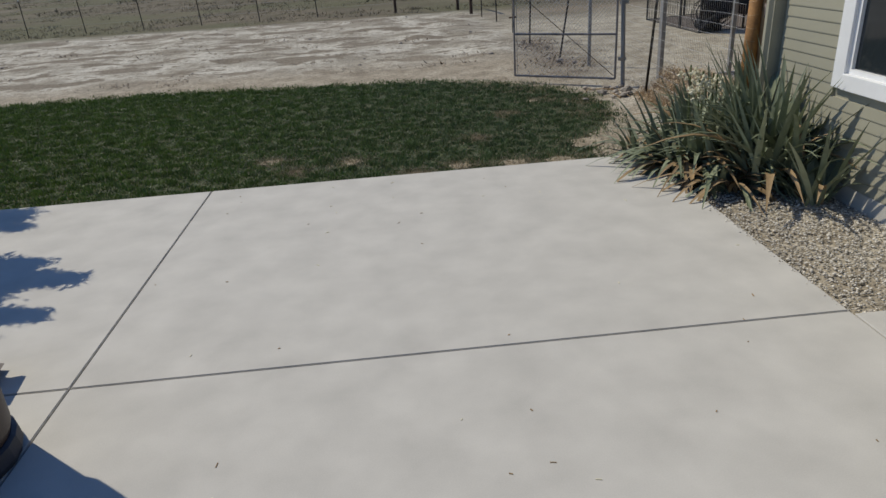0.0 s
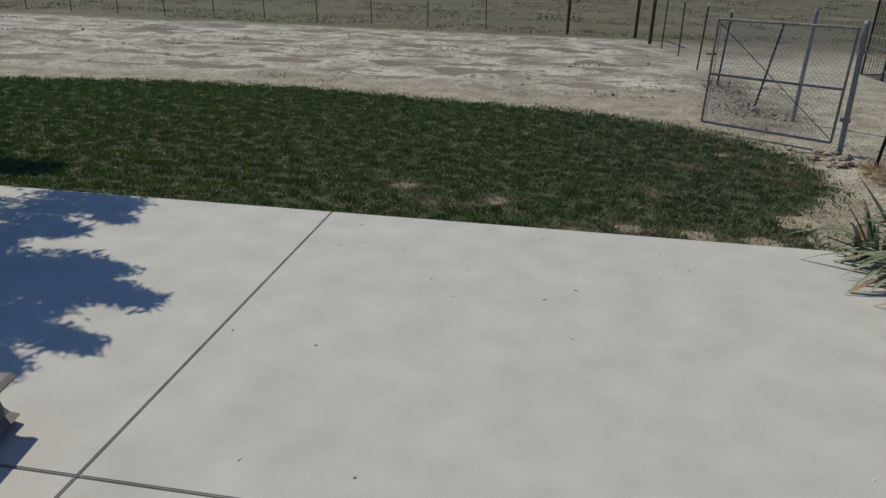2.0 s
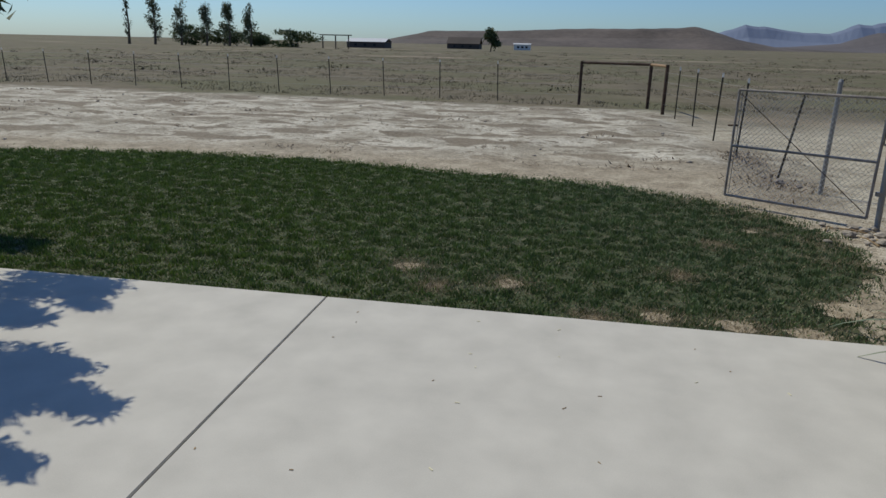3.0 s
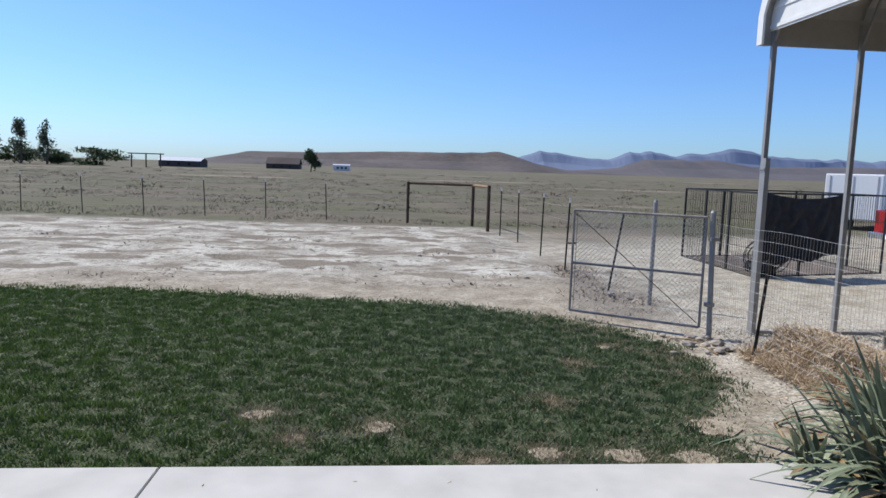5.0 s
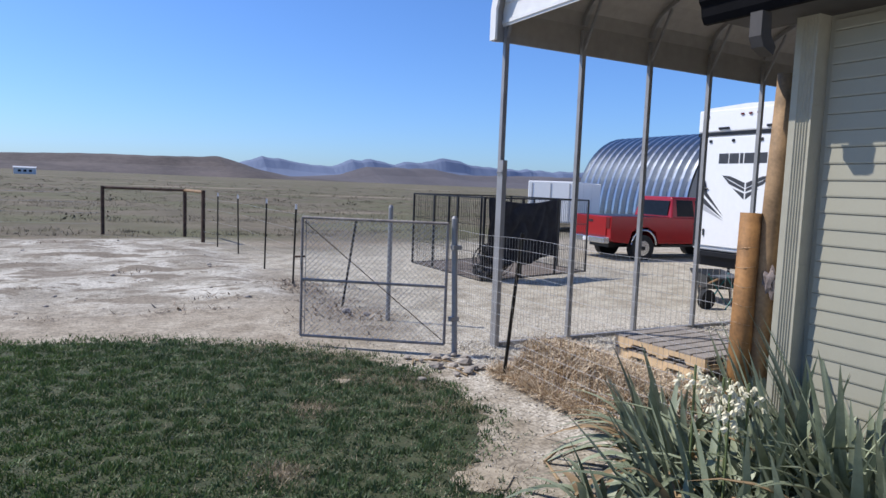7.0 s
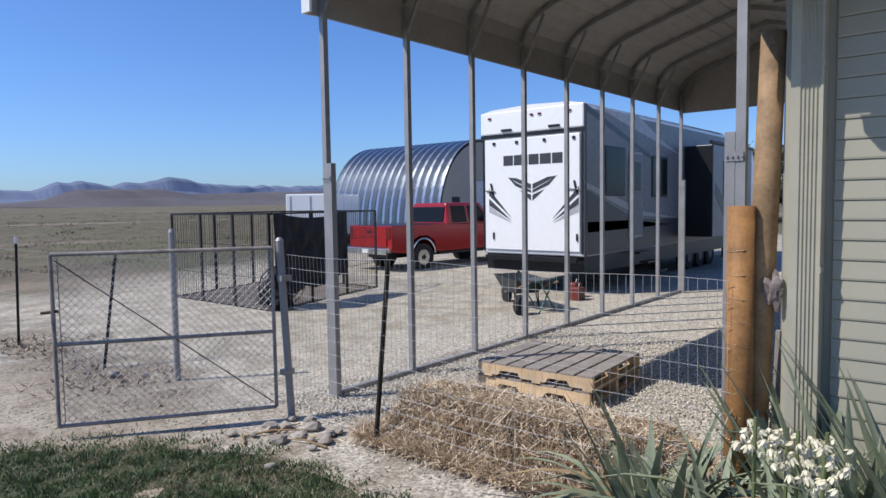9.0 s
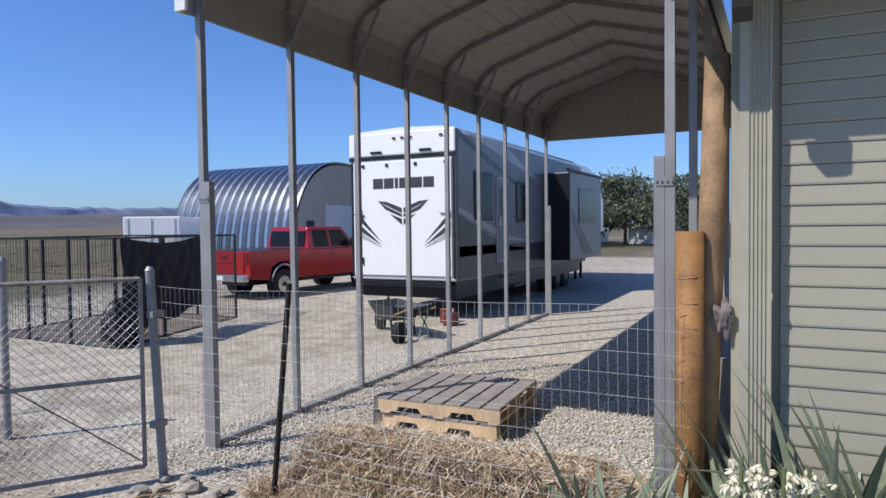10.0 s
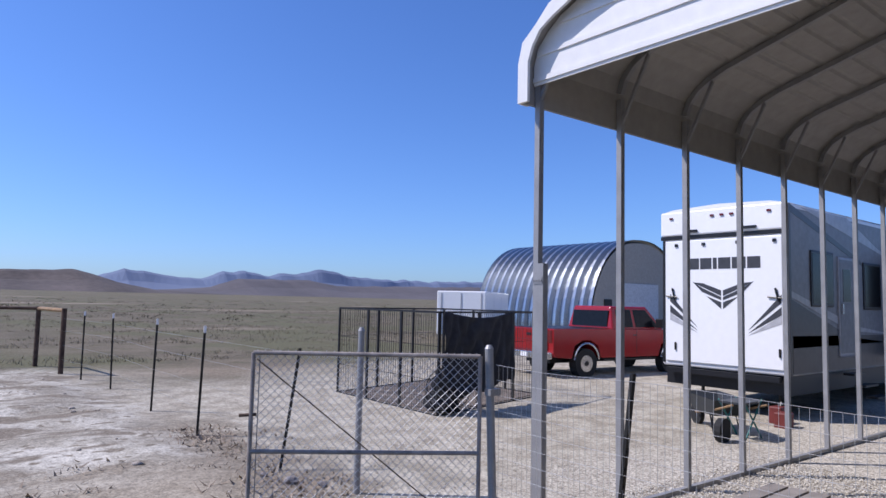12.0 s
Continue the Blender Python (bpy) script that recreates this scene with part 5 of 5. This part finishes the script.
# ---- patio things ----
bn = base("storage_drum", Matrix.Translation((-2.40, 2.12, 0)), "tan plastic bin in shade-darkened colour with grey lid and dark base on the patio", "bin")
N8 = 24


def lathe(prof, n=24, m=Matrix(), sx=1.0):
    bm = bmesh.new()
    rings = [[bm.verts.new(m @ Vector((r * math.cos(k * math.tau / n) * sx, r * math.sin(k * math.tau / n), z))) for k in range(n)] for r, z in prof]
    for a, b in zip(rings, rings[1:]):
        for k in range(n):
            bm.faces.new((a[k], a[(k + 1) % n], b[(k + 1) % n], b[k]))
    bm.faces.new(rings[0][::-1])
    bm.faces.new(rings[-1])
    return bm


part("body", lathe([(0.33, 0.10), (0.35, 0.16), (0.36, 0.90), (0.35, 0.93)], 40), M["bin"], bn, smooth=True)
part("seam", box((-0.012, -0.372, 0.12), (0.012, -0.35, 0.92), m=Matrix.Rotation(radians(-18), 4, "Z")), M["navy"], bn)
part("base_ring", lathe([(0.36, 0.0), (0.37, 0.03), (0.36, 0.10), (0.34, 0.11)]), M["navy"], bn)
part("rim", lathe([(0.355, 0.92), (0.385, 0.95), (0.385, 1.08), (0.375, 1.11)]), M["navy"], bn, "dark grey rim")
part("lid", lathe([(0.37, 1.11), (0.385, 1.13), (0.37, 1.155), (0.2, 1.17), (0.02, 1.175)]), M["lid"], bn)
part("handle", box((0.32, -0.07, 0.77), (0.39, 0.07, 0.82), bevel=0.018), M["rvk"], bn)
part("badge", box((0.0, -0.378, 0.32), (0.26, -0.335, 0.62), m=Matrix.Rotation(radians(25), 4, "Z"), bevel=0.018), M["tyre"], bn)
bc = base("garden_bench", pose(-2.63, 2.86, 0, 0, 0, 10) @ Matrix.Scale(0.54, 4), "low weathered cast-stone bench with scrolled ends", "bench")
seat = part("seat", prism([(-0.95, 0.40), (-0.95, 0.47), (0.20, 0.47), (0.25, 0.445), (0.22, 0.40)], -0.24, 0.30, 1), M["bench"], bc)
for k in range(5):
    part("slat_groove", box((-0.9, -0.17 + k * 0.09, 0.4705), (0.17, -0.163 + k * 0.09, 0.473)), M["joint"], seat)
end = [(0.22, 0.40), (0.16, 0.35), (0.10, 0.29), (0.075, 0.22), (0.09, 0.15), (0.14, 0.10), (0.23, 0.075), (0.19, 0.04), (0.15, 0.0)]
part("scroll_end", prism(end + [(-0.14, 0.0), (-0.18, 0.10), (-0.10, 0.2), (-0.16, 0.40)], -0.20, 0.26, 1), M["bench"], bc)
part("scroll_end", prism([(x - 0.72, z) for x, z in [(0.14, 0.0), (0.18, 0.10), (0.10, 0.2), (0.16, 0.40)] + [(-x, z) for x, z in end]], -0.20, 0.26, 1), M["bench"], bc)


# ---- plants ----
def strap_leaf(ln, wd, droop, seed):
    r = random.Random(seed)
    v, f = [], []
    k = 7
    for i in range(k + 1):
        t = i / k
        w = wd * (1 - t ** 2.2) * (0.6 + 0.6 * min(1, t * 3)) * 0.5 + 0.0008
        x = ln * (t * 0.25 + droop * t * t * 0.75)
        z = ln * (t * (1 - 0.25 * droop) - droop * 0.72 * t ** 2.6)
        v += [(x, -w, z + w * 0.35), (x, 0, z), (x, w, z + w * 0.35)]
    for i in range(k):
        a = i * 3
        f += [(a, a + 1, a + 4, a + 3), (a + 1, a + 2, a + 5, a + 4)]
    me = bpy.data.meshes.new("leaf")
    me.from_pydata(v, [], f)
    me.shade_smooth()
    return me


def petal_mesh():
    me = bpy.data.meshes.new("petal")
    bm = bmesh.new()
    for k in range(6):
        a = k * math.tau / 6

        def at(r, z, o):
            return bm.verts.new((r * math.cos(a + o), r * math.sin(a + o), z))
        p0, p1, p2, p3, p4, p5 = at(0.005, 0.024, 0), at(0.015, 0.010, -0.5), at(0.015, 0.010, 0.5), at(0.019, -0.009, -0.36), at(0.019, -0.009, 0.36), at(0.024, -0.024, 0)
        bm.faces.new((p0, p1, p2))
        bm.faces.new((p1, p3, p4, p2))
        bm.faces.new((p3, p5, p4))
    bm.to_mesh(me)
    bm.free()
    me.materials.append(M["petal"])
    return me


LEAVES = [[strap_leaf(1, w, d, s) for s, (w, d) in enumerate(((0.065, 0.12), (0.075, 0.45), (0.085, 0.8), (0.07, 1.15)))] for _ in range(1)][0]
DEAD = []
for me in LEAVES:
    me.materials.append(M["yucca"])
    c = me.copy()
    c.materials.clear()
    c.materials.append(M["deadleaf"])
    DEAD.append(c)
PETAL = petal_mesh()


def leafy(x, y, count, hgt, spread, label, dead=0.1, droopy=0.5, kind="iris_clump"):
    p = base(kind, Matrix.Translation((x, y, -0.05)), label, "plant", "plants by the house wall")
    for k in range(count):
        a = rs.rand() * math.tau
        r = spread * math.sqrt(rs.rand())
        isdead = rs.rand() < dead
        idx = min(3, int(rs.rand() * 4 * (0.35 + droopy) + (1 if isdead else 0)))
        o = new("leaf", (DEAD if isdead else LEAVES)[idx])
        o.parent = p
        s = hgt * rs.uniform(0.55, 1.05)
        o.matrix_local = pose(r * math.cos(a), r * math.sin(a), 0, 0, rs.uniform(-8, 22), math.degrees(a) + rs.uniform(-70, 70)) @ Matrix.Diagonal((s, s * rs.uniform(0.75, 1.25) / max(s, 0.4) * 0.78, s, 1))
    return p


def blossom(x, y, z, count, label):
    p = base("flower_stalk", Matrix.Translation((x, y, -0.05)), label, "flower", "flower stalks")
    part("stalk", tube([(0, 0, 0), (0.02, 0.01, z * 0.6), (0.0, 0.0, z + 0.1)], 0.008, 6), M["stem"], p)
    for k in range(count):
        o = new("blossom", PETAL)
        o.parent = p
        a = rs.rand() * math.tau
        r = rs.uniform(0.02, 0.11)
        o.matrix_local = pose(r * math.cos(a), r * math.sin(a), z + rs.uniform(-0.08, 0.07), rs.uniform(-50, 50), rs.uniform(-50, 50), 0) @ Matrix.Diagonal((0.95, 0.95, 0.75, 1))


for x, y, c, hh, sp, dd, dr, lb in (
        (2.85, 5.72, 130, 0.95, 0.28, 0.2, 0.6, "drooping grey-green strap-leaved clump at the patio corner"),
        (3.15, 5.4, 150, 0.92, 0.28, 0.15, 0.5, "upright green strap-leaved clump against the siding"),
        (3.45, 5.65, 75, 1.45, 0.14, 0.02, 0.0, "tall stiff green blades against the siding"),
        (3.35, 5.05, 120, 1.35, 0.24, 0.08, 0.12, "green blades with brown bases under the window"),
        (3.15, 6.02, 110, 1.0, 0.22, 0.2, 0.6, "arching pale green leaves beside the log post"),
        (2.55, 6.2, 45, 0.62, 0.18, 0.35, 0.8, "straggly partly dead leaves at the patio edge"),
        (3.45, 4.6, 45, 1.0, 0.17, 0.1, 0.1, "short upright blades at the end of the bed"),
        (3.40, 6.55, 110, 1.0, 0.20, 0.12, 0.55, "spreading narrow leaves in front of the wire fence"),
        (2.95, 5.1, 45, 0.7, 0.22, 0.4, 0.75, "low browned leaves on the gravel edge"),
        (3.22, 6.38, 80, 0.75, 0.22, 0.25, 0.7, "spreading leaves at the foot of the short log post"),
        (3.5, 5.3, 75, 1.5, 0.13, 0.05, 0.05, "tall narrow blades rising along the siding"),
        (2.62, 5.72, 40, 0.6, 0.15, 0.2, 0.9, "low drooping leaves over the patio edge")):
    leafy(x, y, c, hh, sp, lb, dd, dr)
for x, y, z in ((2.94, 5.77, 0.86), (2.86, 5.66, 0.80), (3.04, 5.68, 0.84), (2.88, 5.92, 0.90), (3.08, 5.84, 0.82)):
    blossom(x, y, z, 20, "cream bell flowers in a dense cluster among the leaves")
yf = base("yellow_flower", Matrix.Translation((3.49, 6.58, 0.0)), "small yellow flower low among narrow leaves", "flower")
part("stalk", tube([(0, 0, 0), (0, 0, 0.3)], 0.004, 5), M["stem"], yf)
for k in range(6):
    o = part("petal", tube([(0, 0, 0.3), (0.03 * math.cos(k), 0.03 * math.sin(k), 0.32)], 0.010, 6, r2=0.004), M["yellow"], yf)


# ---- trees ----
def tree(x, y, hgt, crown_r, crown_lo, count, label, seed, leafs=0.22, gaunt=False, mt="leaf"):
    r = np.random.RandomState(seed)
    t = base("tree", Matrix.Translation((x, y, ground_z(x, y) - 0.04)), label, "tree", "")
    bm = bmesh.new()
    add_tube(bm, [(0, 0, 0), (0.03 * hgt, 0, hgt * 0.35), (0.0, 0.02 * hgt, hgt * 0.9)], hgt * 0.03, 8, r2=hgt * 0.006)
    ends = []
    for k in range(14):
        h0 = hgt * r.uniform(crown_lo * 0.8, 0.85)
        a = r.rand() * math.tau
        ln = crown_r * r.uniform(0.5, 1.0) * (1.2 - h0 / hgt if gaunt else 1)
        e = Vector((ln * math.cos(a), ln * math.sin(a), h0 + hgt * r.uniform(0.05, 0.2)))
        add_tube(bm, [(0, 0, h0), e * 0.5 + Vector((0, 0, h0 * 0.5)), e], hgt * 0.010, 5, r2=hgt * 0.003)
        ends += [e, e * 0.55 + Vector((0, 0, h0 * 0.45))]
    part("trunk", bm, M["bark"], t)
    ends = np.array(ends)
    c = ends[r.randint(0, len(ends), count)] + r.normal(0, 1, (count, 3)) * np.array([crown_r * 0.2, crown_r * 0.2, hgt * 0.06])
    c[:, 2] = np.clip(c[:, 2], hgt * crown_lo * 0.8, hgt * 1.05)
    d1, d2 = r.normal(0, 1, (count, 3)), r.normal(0, 1, (count, 3))
    s = leafs * r.uniform(0.4, 1, (count, 1))
    V = np.stack([c - d1 * s * 0.5, c + d2 * s * 0.4, c + d1 * s * 0.5], 1)
    soup("crown", V, 3, M[mt], t)
    return t


# the tree that shades the patio stands west of it
BOUGHS = [(-3.7, 4.45, -2.66, 4.29, 0.34, 0.05, 2.2), (-3.8, 4.76, -3.1, 4.66, 0.20, 0.05, 2.3), (-3.6, 3.85, -2.72, 3.70, 0.26, 0.05, 2.2), (-4.1, 3.70, -2.95, 3.40, 0.30, 0.06, 2.2),
          (-4.8, 5.85, -3.9, 5.95, 0.42, 0.22, 2.5), (-4.0, 5.70, -3.68, 5.58, 0.12, 0.05, 2.5), (-5.6, 4.4, -3.45, 4.2, 0.90, 0.48, 2.5), (-4.6, 5.4, -3.95, 5.25, 0.30, 0.12, 2.5), (-4.6, 5.0, -4.3, 5.0, 0.3, 0.18, 2.5), (-6.6, 5.5, -5.1, 5.4, 0.80, 0.42, 2.8),
          (-6.6, 4.2, -5.4, 3.9, 0.9, 0.7, 2.8), (-7.8, 6.9, -5.5, 7.0, 0.50, 0.20, 2.9), (-8.2, 5.6, -6.8, 5.8, 1.0, 0.8, 3.2), (-7.4, 7.4, -6.6, 7.4, 0.30, 0.12, 3.0)]
shade = base("tree", label="leafy shade tree standing on the lawn", category="tree")
r = np.random.RandomState(3)
bm = bmesh.new()
add_tube(bm, [(-8.5, 7.3, -0.1), (-8.45, 7.25, 1.2), (-8.5, 7.2, 2.2), (-8.7, 7.2, 3.4)], 0.14, 10, r2=0.06)
CC = []
for x0, y0, x1, y1, r0, r1, z_ in BOUGHS:
    p0, p1 = Vector((x0 - 0.66 * z_, y0 + 0.535 * z_, z_)), Vector((x1 - 0.66 * z_, y1 + 0.535 * z_, z_))
    fork = Vector((-8.5, 7.22, 1.9))
    add_tube(bm, [fork, fork.lerp(p0, 0.6) + Vector((0, 0, 0.12)), p0, p1], 0.03, 5, r2=0.004)
    length = (p1 - p0).length
    twigs = int((length + r0) * (r0 + r1) * 420) + 14
    f = r.rand(twigs) ** 0.9
    rad = (r0 + (r1 - r0) * f)[:, None]
    c = np.array(p0) + (np.array(p1) - np.array(p0)) * f[:, None] + r.uniform(-0.82, 0.82, (twigs, 3)) * rad * np.array([1, 1, 0.5])
    out = np.array([0.85, -0.15, 0]) * 0.20 * r.rand(twigs, 1)
    w = r.randint(0, twigs, twigs * 12)
    CC.append(c[w] + out[w] * r.uniform(-0.3, 1, (len(w), 1)) + r.normal(0, 0.035, (len(w), 3)))
part("trunk", bm, M["bark"], shade)
CC = np.concatenate(CC)
d1, d2 = r.normal(0, 1, CC.shape), r.normal(0, 1, CC.shape)
s = 0.036 * r.uniform(0.5, 1, (len(CC), 1))
soup("crown", np.stack([CC - d1 * s, CC + d2 * s * 0.7, CC + d1 * s], 1), 3, M["leaf"], shade)
for k, (px, hh, rr) in enumerate(((-137, 15.5, 1.4), (-128, 14.5, 2.9), (-119, 12.6, 2.6), (-110.5, 11.8, 2.6), (-103, 12.2, 2.4), (-96, 11.8, 2.4))):
    tree(px, 200, hh, rr, 0.12, 260 if k == 0 else 1300, "gaunt poplar in a far row beyond the field", 20 + k, 0.7, True, "leafgrey")
for k, (px, w, hh) in enumerate(((-85, 8, 5.2), (-97, 6, 4.6), (-110, 8, 6), (-120, 8, 6))):
    tree(px, 210, hh, w * 0.75, 0.05, 2600, "round dark tree in the far windbreak", 40 + k, 0.8, False, "leaf")
tree(-12.5 * 1.9, 210, 7, 2.5, 0.1, 1200, "dark conifer-like tree on the far plain", 50, 0.9, True)
for k, (px, py, hh, rr) in enumerate(((58, 21.5, 7.5, 4.2), (62, 18.5, 7, 4), (66, 22, 7, 4), (60, 15.5, 6.5, 3.5), (70, 27, 6, 4), (68, 14, 7, 4))):
    tree(px, py, hh * 0.87, rr, 0.24, 3600, "broad leafy tree beyond the gravel drive", 60 + k, 0.42, False, "leafgrey")

# ---- far buildings ----
def shed(x, y, w, d, h, mt, rf, label, rise=1.0):
    s = base("far_building", Matrix.Translation((x, y, ground_z(x, y) - 0.04)), label, "building")
    part("wall", box((0, 0, 0), (w, d, h)), mt, s)
    part("roof", prism([(-0.3, h), (d / 2, h + rise), (d + 0.3, h), (d / 2, h + rise - 0.15)], -0.3, w + 0.3, 0), rf, s)
    for k in range(3):
        part("window", box((w * (0.2 + 0.25 * k), -0.05, h * 0.35), (w * (0.2 + 0.25 * k) + 1.0, 0.0, h * 0.7)), M["rvk"], s)


shed(-82, 250, 14.5, 10, 2.2, M["mesa"], M["roofpale"], "long low shed with pale metal roof far off", 1.3)
shed(-53, 300, 14, 10, 2.2, M["mesa"], M["mesa"], "dull brown barn on the far plain", 2.8)
shed(-24, 300, 7, 4, 2.4, M["housew"], M["roofpale"], "small white trailer far off", 0.5)
shed(66, 23, 9, 5, 1.5, M["housew"], M["roofpale"], "low white outbuilding among leafy trees", 0.35)
shed(66, 15, 9, 4, 1.5, M["housew"], M["roofpale"], "low white shed among leafy trees", 0.35)
lf = base("loading_frame", Matrix.Translation((-63, 200, 0.5)), "open timber frame beside the far shed", "frame")
for x in (-10, -6, -2):
    part("post", sq((x, 0, 0), (x, 0, 3.9), 0.3), M["bark"], lf)
part("beam", sq((-11, 0, 4.0), (-1, 0, 4.0), 0.3), M["bark"], lf)


# ---- hills ----
def ridge(name, pts, y, depth, material, label):
    """A long hill: heights along its crest, foot in front and behind."""
    v, f = [], []
    xs = np.linspace(pts[0][0], pts[-1][0], 160)
    hs = np.interp(xs, [p[0] for p in pts], [p[1] for p in pts])
    for i, (x, h) in enumerate(zip(xs, hs)):
        j = noise.noise(Vector((x * 0.004, y * 0.01, 0)))
        h2 = h * (1 + 0.07 * j + 0.05 * noise.noise(Vector((x * 0.02, 0, 1))) + (0.12 * noise.noise(Vector((x * 0.012, 5, 1))) if y > 2500 else 0))
        v += [(x, y - depth, -0.5), (x, y - depth * (0.35 + 0.2 * j), h2 * 0.55), (x, y - depth * 0.12, h2 * 0.9), (x, y, h2), (x, y + depth, -0.5)]
    for i in range(159):
        for k in range(4):
            a = i * 5 + k
            f.append((a, a + 5, a + 6, a + 1))
    raw(name, v, f, material)
    tagged(bpy.data.objects[name], label, kind="structure")


def stretch(pts, kx, dx, kh):
    return [(x * kx + dx, h * kh) for x, h in pts]


ridge("backdrop", stretch([(-450, 0), (-410, 14), (-320, 28), (-200, 30), (-120, 31), (60, 37), (310, 41), (345, 36), (400, 22), (480, 12), (640, 7), (900, 0)], 1, -26, 1.34), 1700, 300, M["mesa"], "long flat brown mesa")
ridge("backdrop_hill", stretch([(300, 0), (760, 26), (860, 52), (1130, 56), (1260, 42), (1700, 50), (2300, 62), (2900, 72), (3500, 66), (4200, 0)], 1, 40, 1.28), 2300, 300, M["mount2"], "low dusky hills")
# crest in the haze-blue colour, no haze in the air itself
ridge("backdrop_mountain", stretch([(350, 0), (460, 55), (560, 86), (640, 82), (760, 66), (860, 64), (960, 92), (1060, 98), (1180, 84), (1300, 95), (1467, 120), (1600, 96), (2000, 88), (2600, 100), (3300, 90), (3900, 60), (4100, 0)], 0.97, 95, 1.18), 2800, 200, M["mount"], "far mountains with distance haze in their blue colour")

# ---- dry brush on the field ----
n = 30000
x = rs.uniform(-60, 60, n)
y = 26 + 90 * rs.rand(n) ** 1.8 + np.clip(-0.065 * x, 0, 14)
ok = (y > 27.3 - 0.065 * np.minimum(x, 2)) & ~((x > 3) & (y < 24 + 0.42 * x)) & ~((x > 28) & (x < 43) & (y > 28) & (y < 50))
x, y = x[ok], y[ok]
n = len(x)
cl = np.array([noise.noise(Vector((a * 0.12, b * 0.2, 0))) for a, b in zip(x, y)])
ok = cl > -0.12
x, y = x[ok], y[ok]
n = len(x)
q = 9
X, Y = np.repeat(x, q), np.repeat(y, q)
s = np.repeat(0.05 + 0.13 * rs.rand(n) ** 3, q)
a = rs.rand(n * q) * math.tau
C = np.stack([X + rs.normal(0, 1.3, n * q) * s, Y + rs.normal(0, 1.3, n * q) * s, -0.07 + 0.0045 * np.maximum(0, Y - 50)], -1)
D1 = np.stack([np.cos(a), np.sin(a), np.zeros(n * q)], -1) * s[:, None] * 0.10
T = C + np.stack([rs.normal(0, 0.45, n * q), rs.normal(0, 0.45, n * q), rs.uniform(0.5, 1.1, n * q)], -1) * s[:, None]
tagged(soup("field_brush", np.stack([C - D1, C + D1, T], 1), 3, M["sage"]), "dry tufts of brush over the open field", kind="stuff")
n = 230
x, y = rs.uniform(-22, 2.8, n), rs.uniform(13.4, 26.5, n)
x[:70], y[:70] = 3.35 + rs.normal(0, 0.28, 70), rs.uniform(11.6, 16.5, 70)
q = 46
X, Y = np.repeat(x, q), np.repeat(y, q)
s = np.repeat(0.05 + 0.20 * rs.rand(n) ** 3, q)
C = np.stack([X + rs.normal(0, 0.9, n * q) * s * 1.5, Y + rs.normal(0, 0.8, n * q) * s, np.repeat([ground_z(a, b) for a, b in zip(x, y)], q)], -1)
T = C + np.stack([rs.normal(0, 0.35, n * q), rs.normal(0, 0.35, n * q), rs.uniform(0.05, 0.38, n * q)], -1) * s[:, None]
D1 = np.stack([rs.normal(0, 1, n * q), rs.normal(0, 1, n * q), np.zeros(n * q)], -1) * s[:, None] * 0.045
tagged(soup("yard_weeds", np.stack([C - D1, C + D1, T], 1), 3, M["weed"]), "low dead brown weeds dotted over the bare yard", kind="stuff")
n = 900
x, y = rs.uniform(-90, 130, n), 34 + 190 * rs.rand(n) ** 1.1
ok = ~((x > 8) & (y < 60)) & ~((x < 8) & (y < 36))
x, y = x[ok], y[ok]
n, q = len(x), 34
X, Y = np.repeat(x, q), np.repeat(y, q)
s = np.repeat(0.12 + 0.30 * rs.rand(n) ** 2, q)
C = np.stack([X + rs.normal(0, 1.0, n * q) * s * 1.5, Y + rs.normal(0, 0.8, n * q) * s, -0.06 + 0.0045 * np.maximum(0, Y - 50) + np.abs(rs.normal(0, 0.45, n * q)) * s], -1)
D1, D2 = rs.normal(0, 0.14, (n * q, 3)) * s[:, None], rs.normal(0, 0.2, (n * q, 3)) * s[:, None]
tagged(soup("distant_shrubs", np.stack([C - D1, C + D1, C + D2], 1), 3, M["shrub"]), "low brown and olive shrubs dotted over the plain", kind="stuff")
# dark weedy clods on the bare yard
n = 380
x, y = rs.uniform(-22, 2.8, n), rs.uniform(13.2, 27, n)
chunks("dirt_clods", np.stack([x, y, [ground_z(a, b) for a, b in zip(x, y)]], -1), 0.02 + 0.06 * rs.rand(n) ** 4, M["stone"], rs, 0.5)
bpy.data.objects["dirt_clods"]["label"] = "clods and weed stubs on the bare yard"

# ---- siding boards, last ----
BH = 0.098
for k in range(30):
    z = 0.09 + k * BH
    z1 = min(z + BH, 3.0)
    spans = [(-6.0, 2.85), (4.91, HY - 0.205)] if 0.86 < z + BH and z < 2.56 else [(-6.0, HY - 0.205)]
    for y0, y1 in spans:
        bm = prism([(HX + 0.02, z), (HX - 0.004, z), (HX - 0.006, z + 0.01), (HX + 0.001, z1 - 0.003), (HX + 0.008, z1 - 0.002), (HX + 0.02, z1)], y0, y1, 1)
        part("siding_board", bm, M["siding"], house)
    if z < 3.0:
        bm = prism([(HY - 0.02, z), (HY + 0.004, z), (HY + 0.006, z + 0.01), (HY - 0.008, z1 - 0.004), (HY - 0.014, z1 - 0.003), (HY - 0.02, z1)], HX + 0.04, 15.4, 0)
        part("siding_board", bm, M["siding"], house)
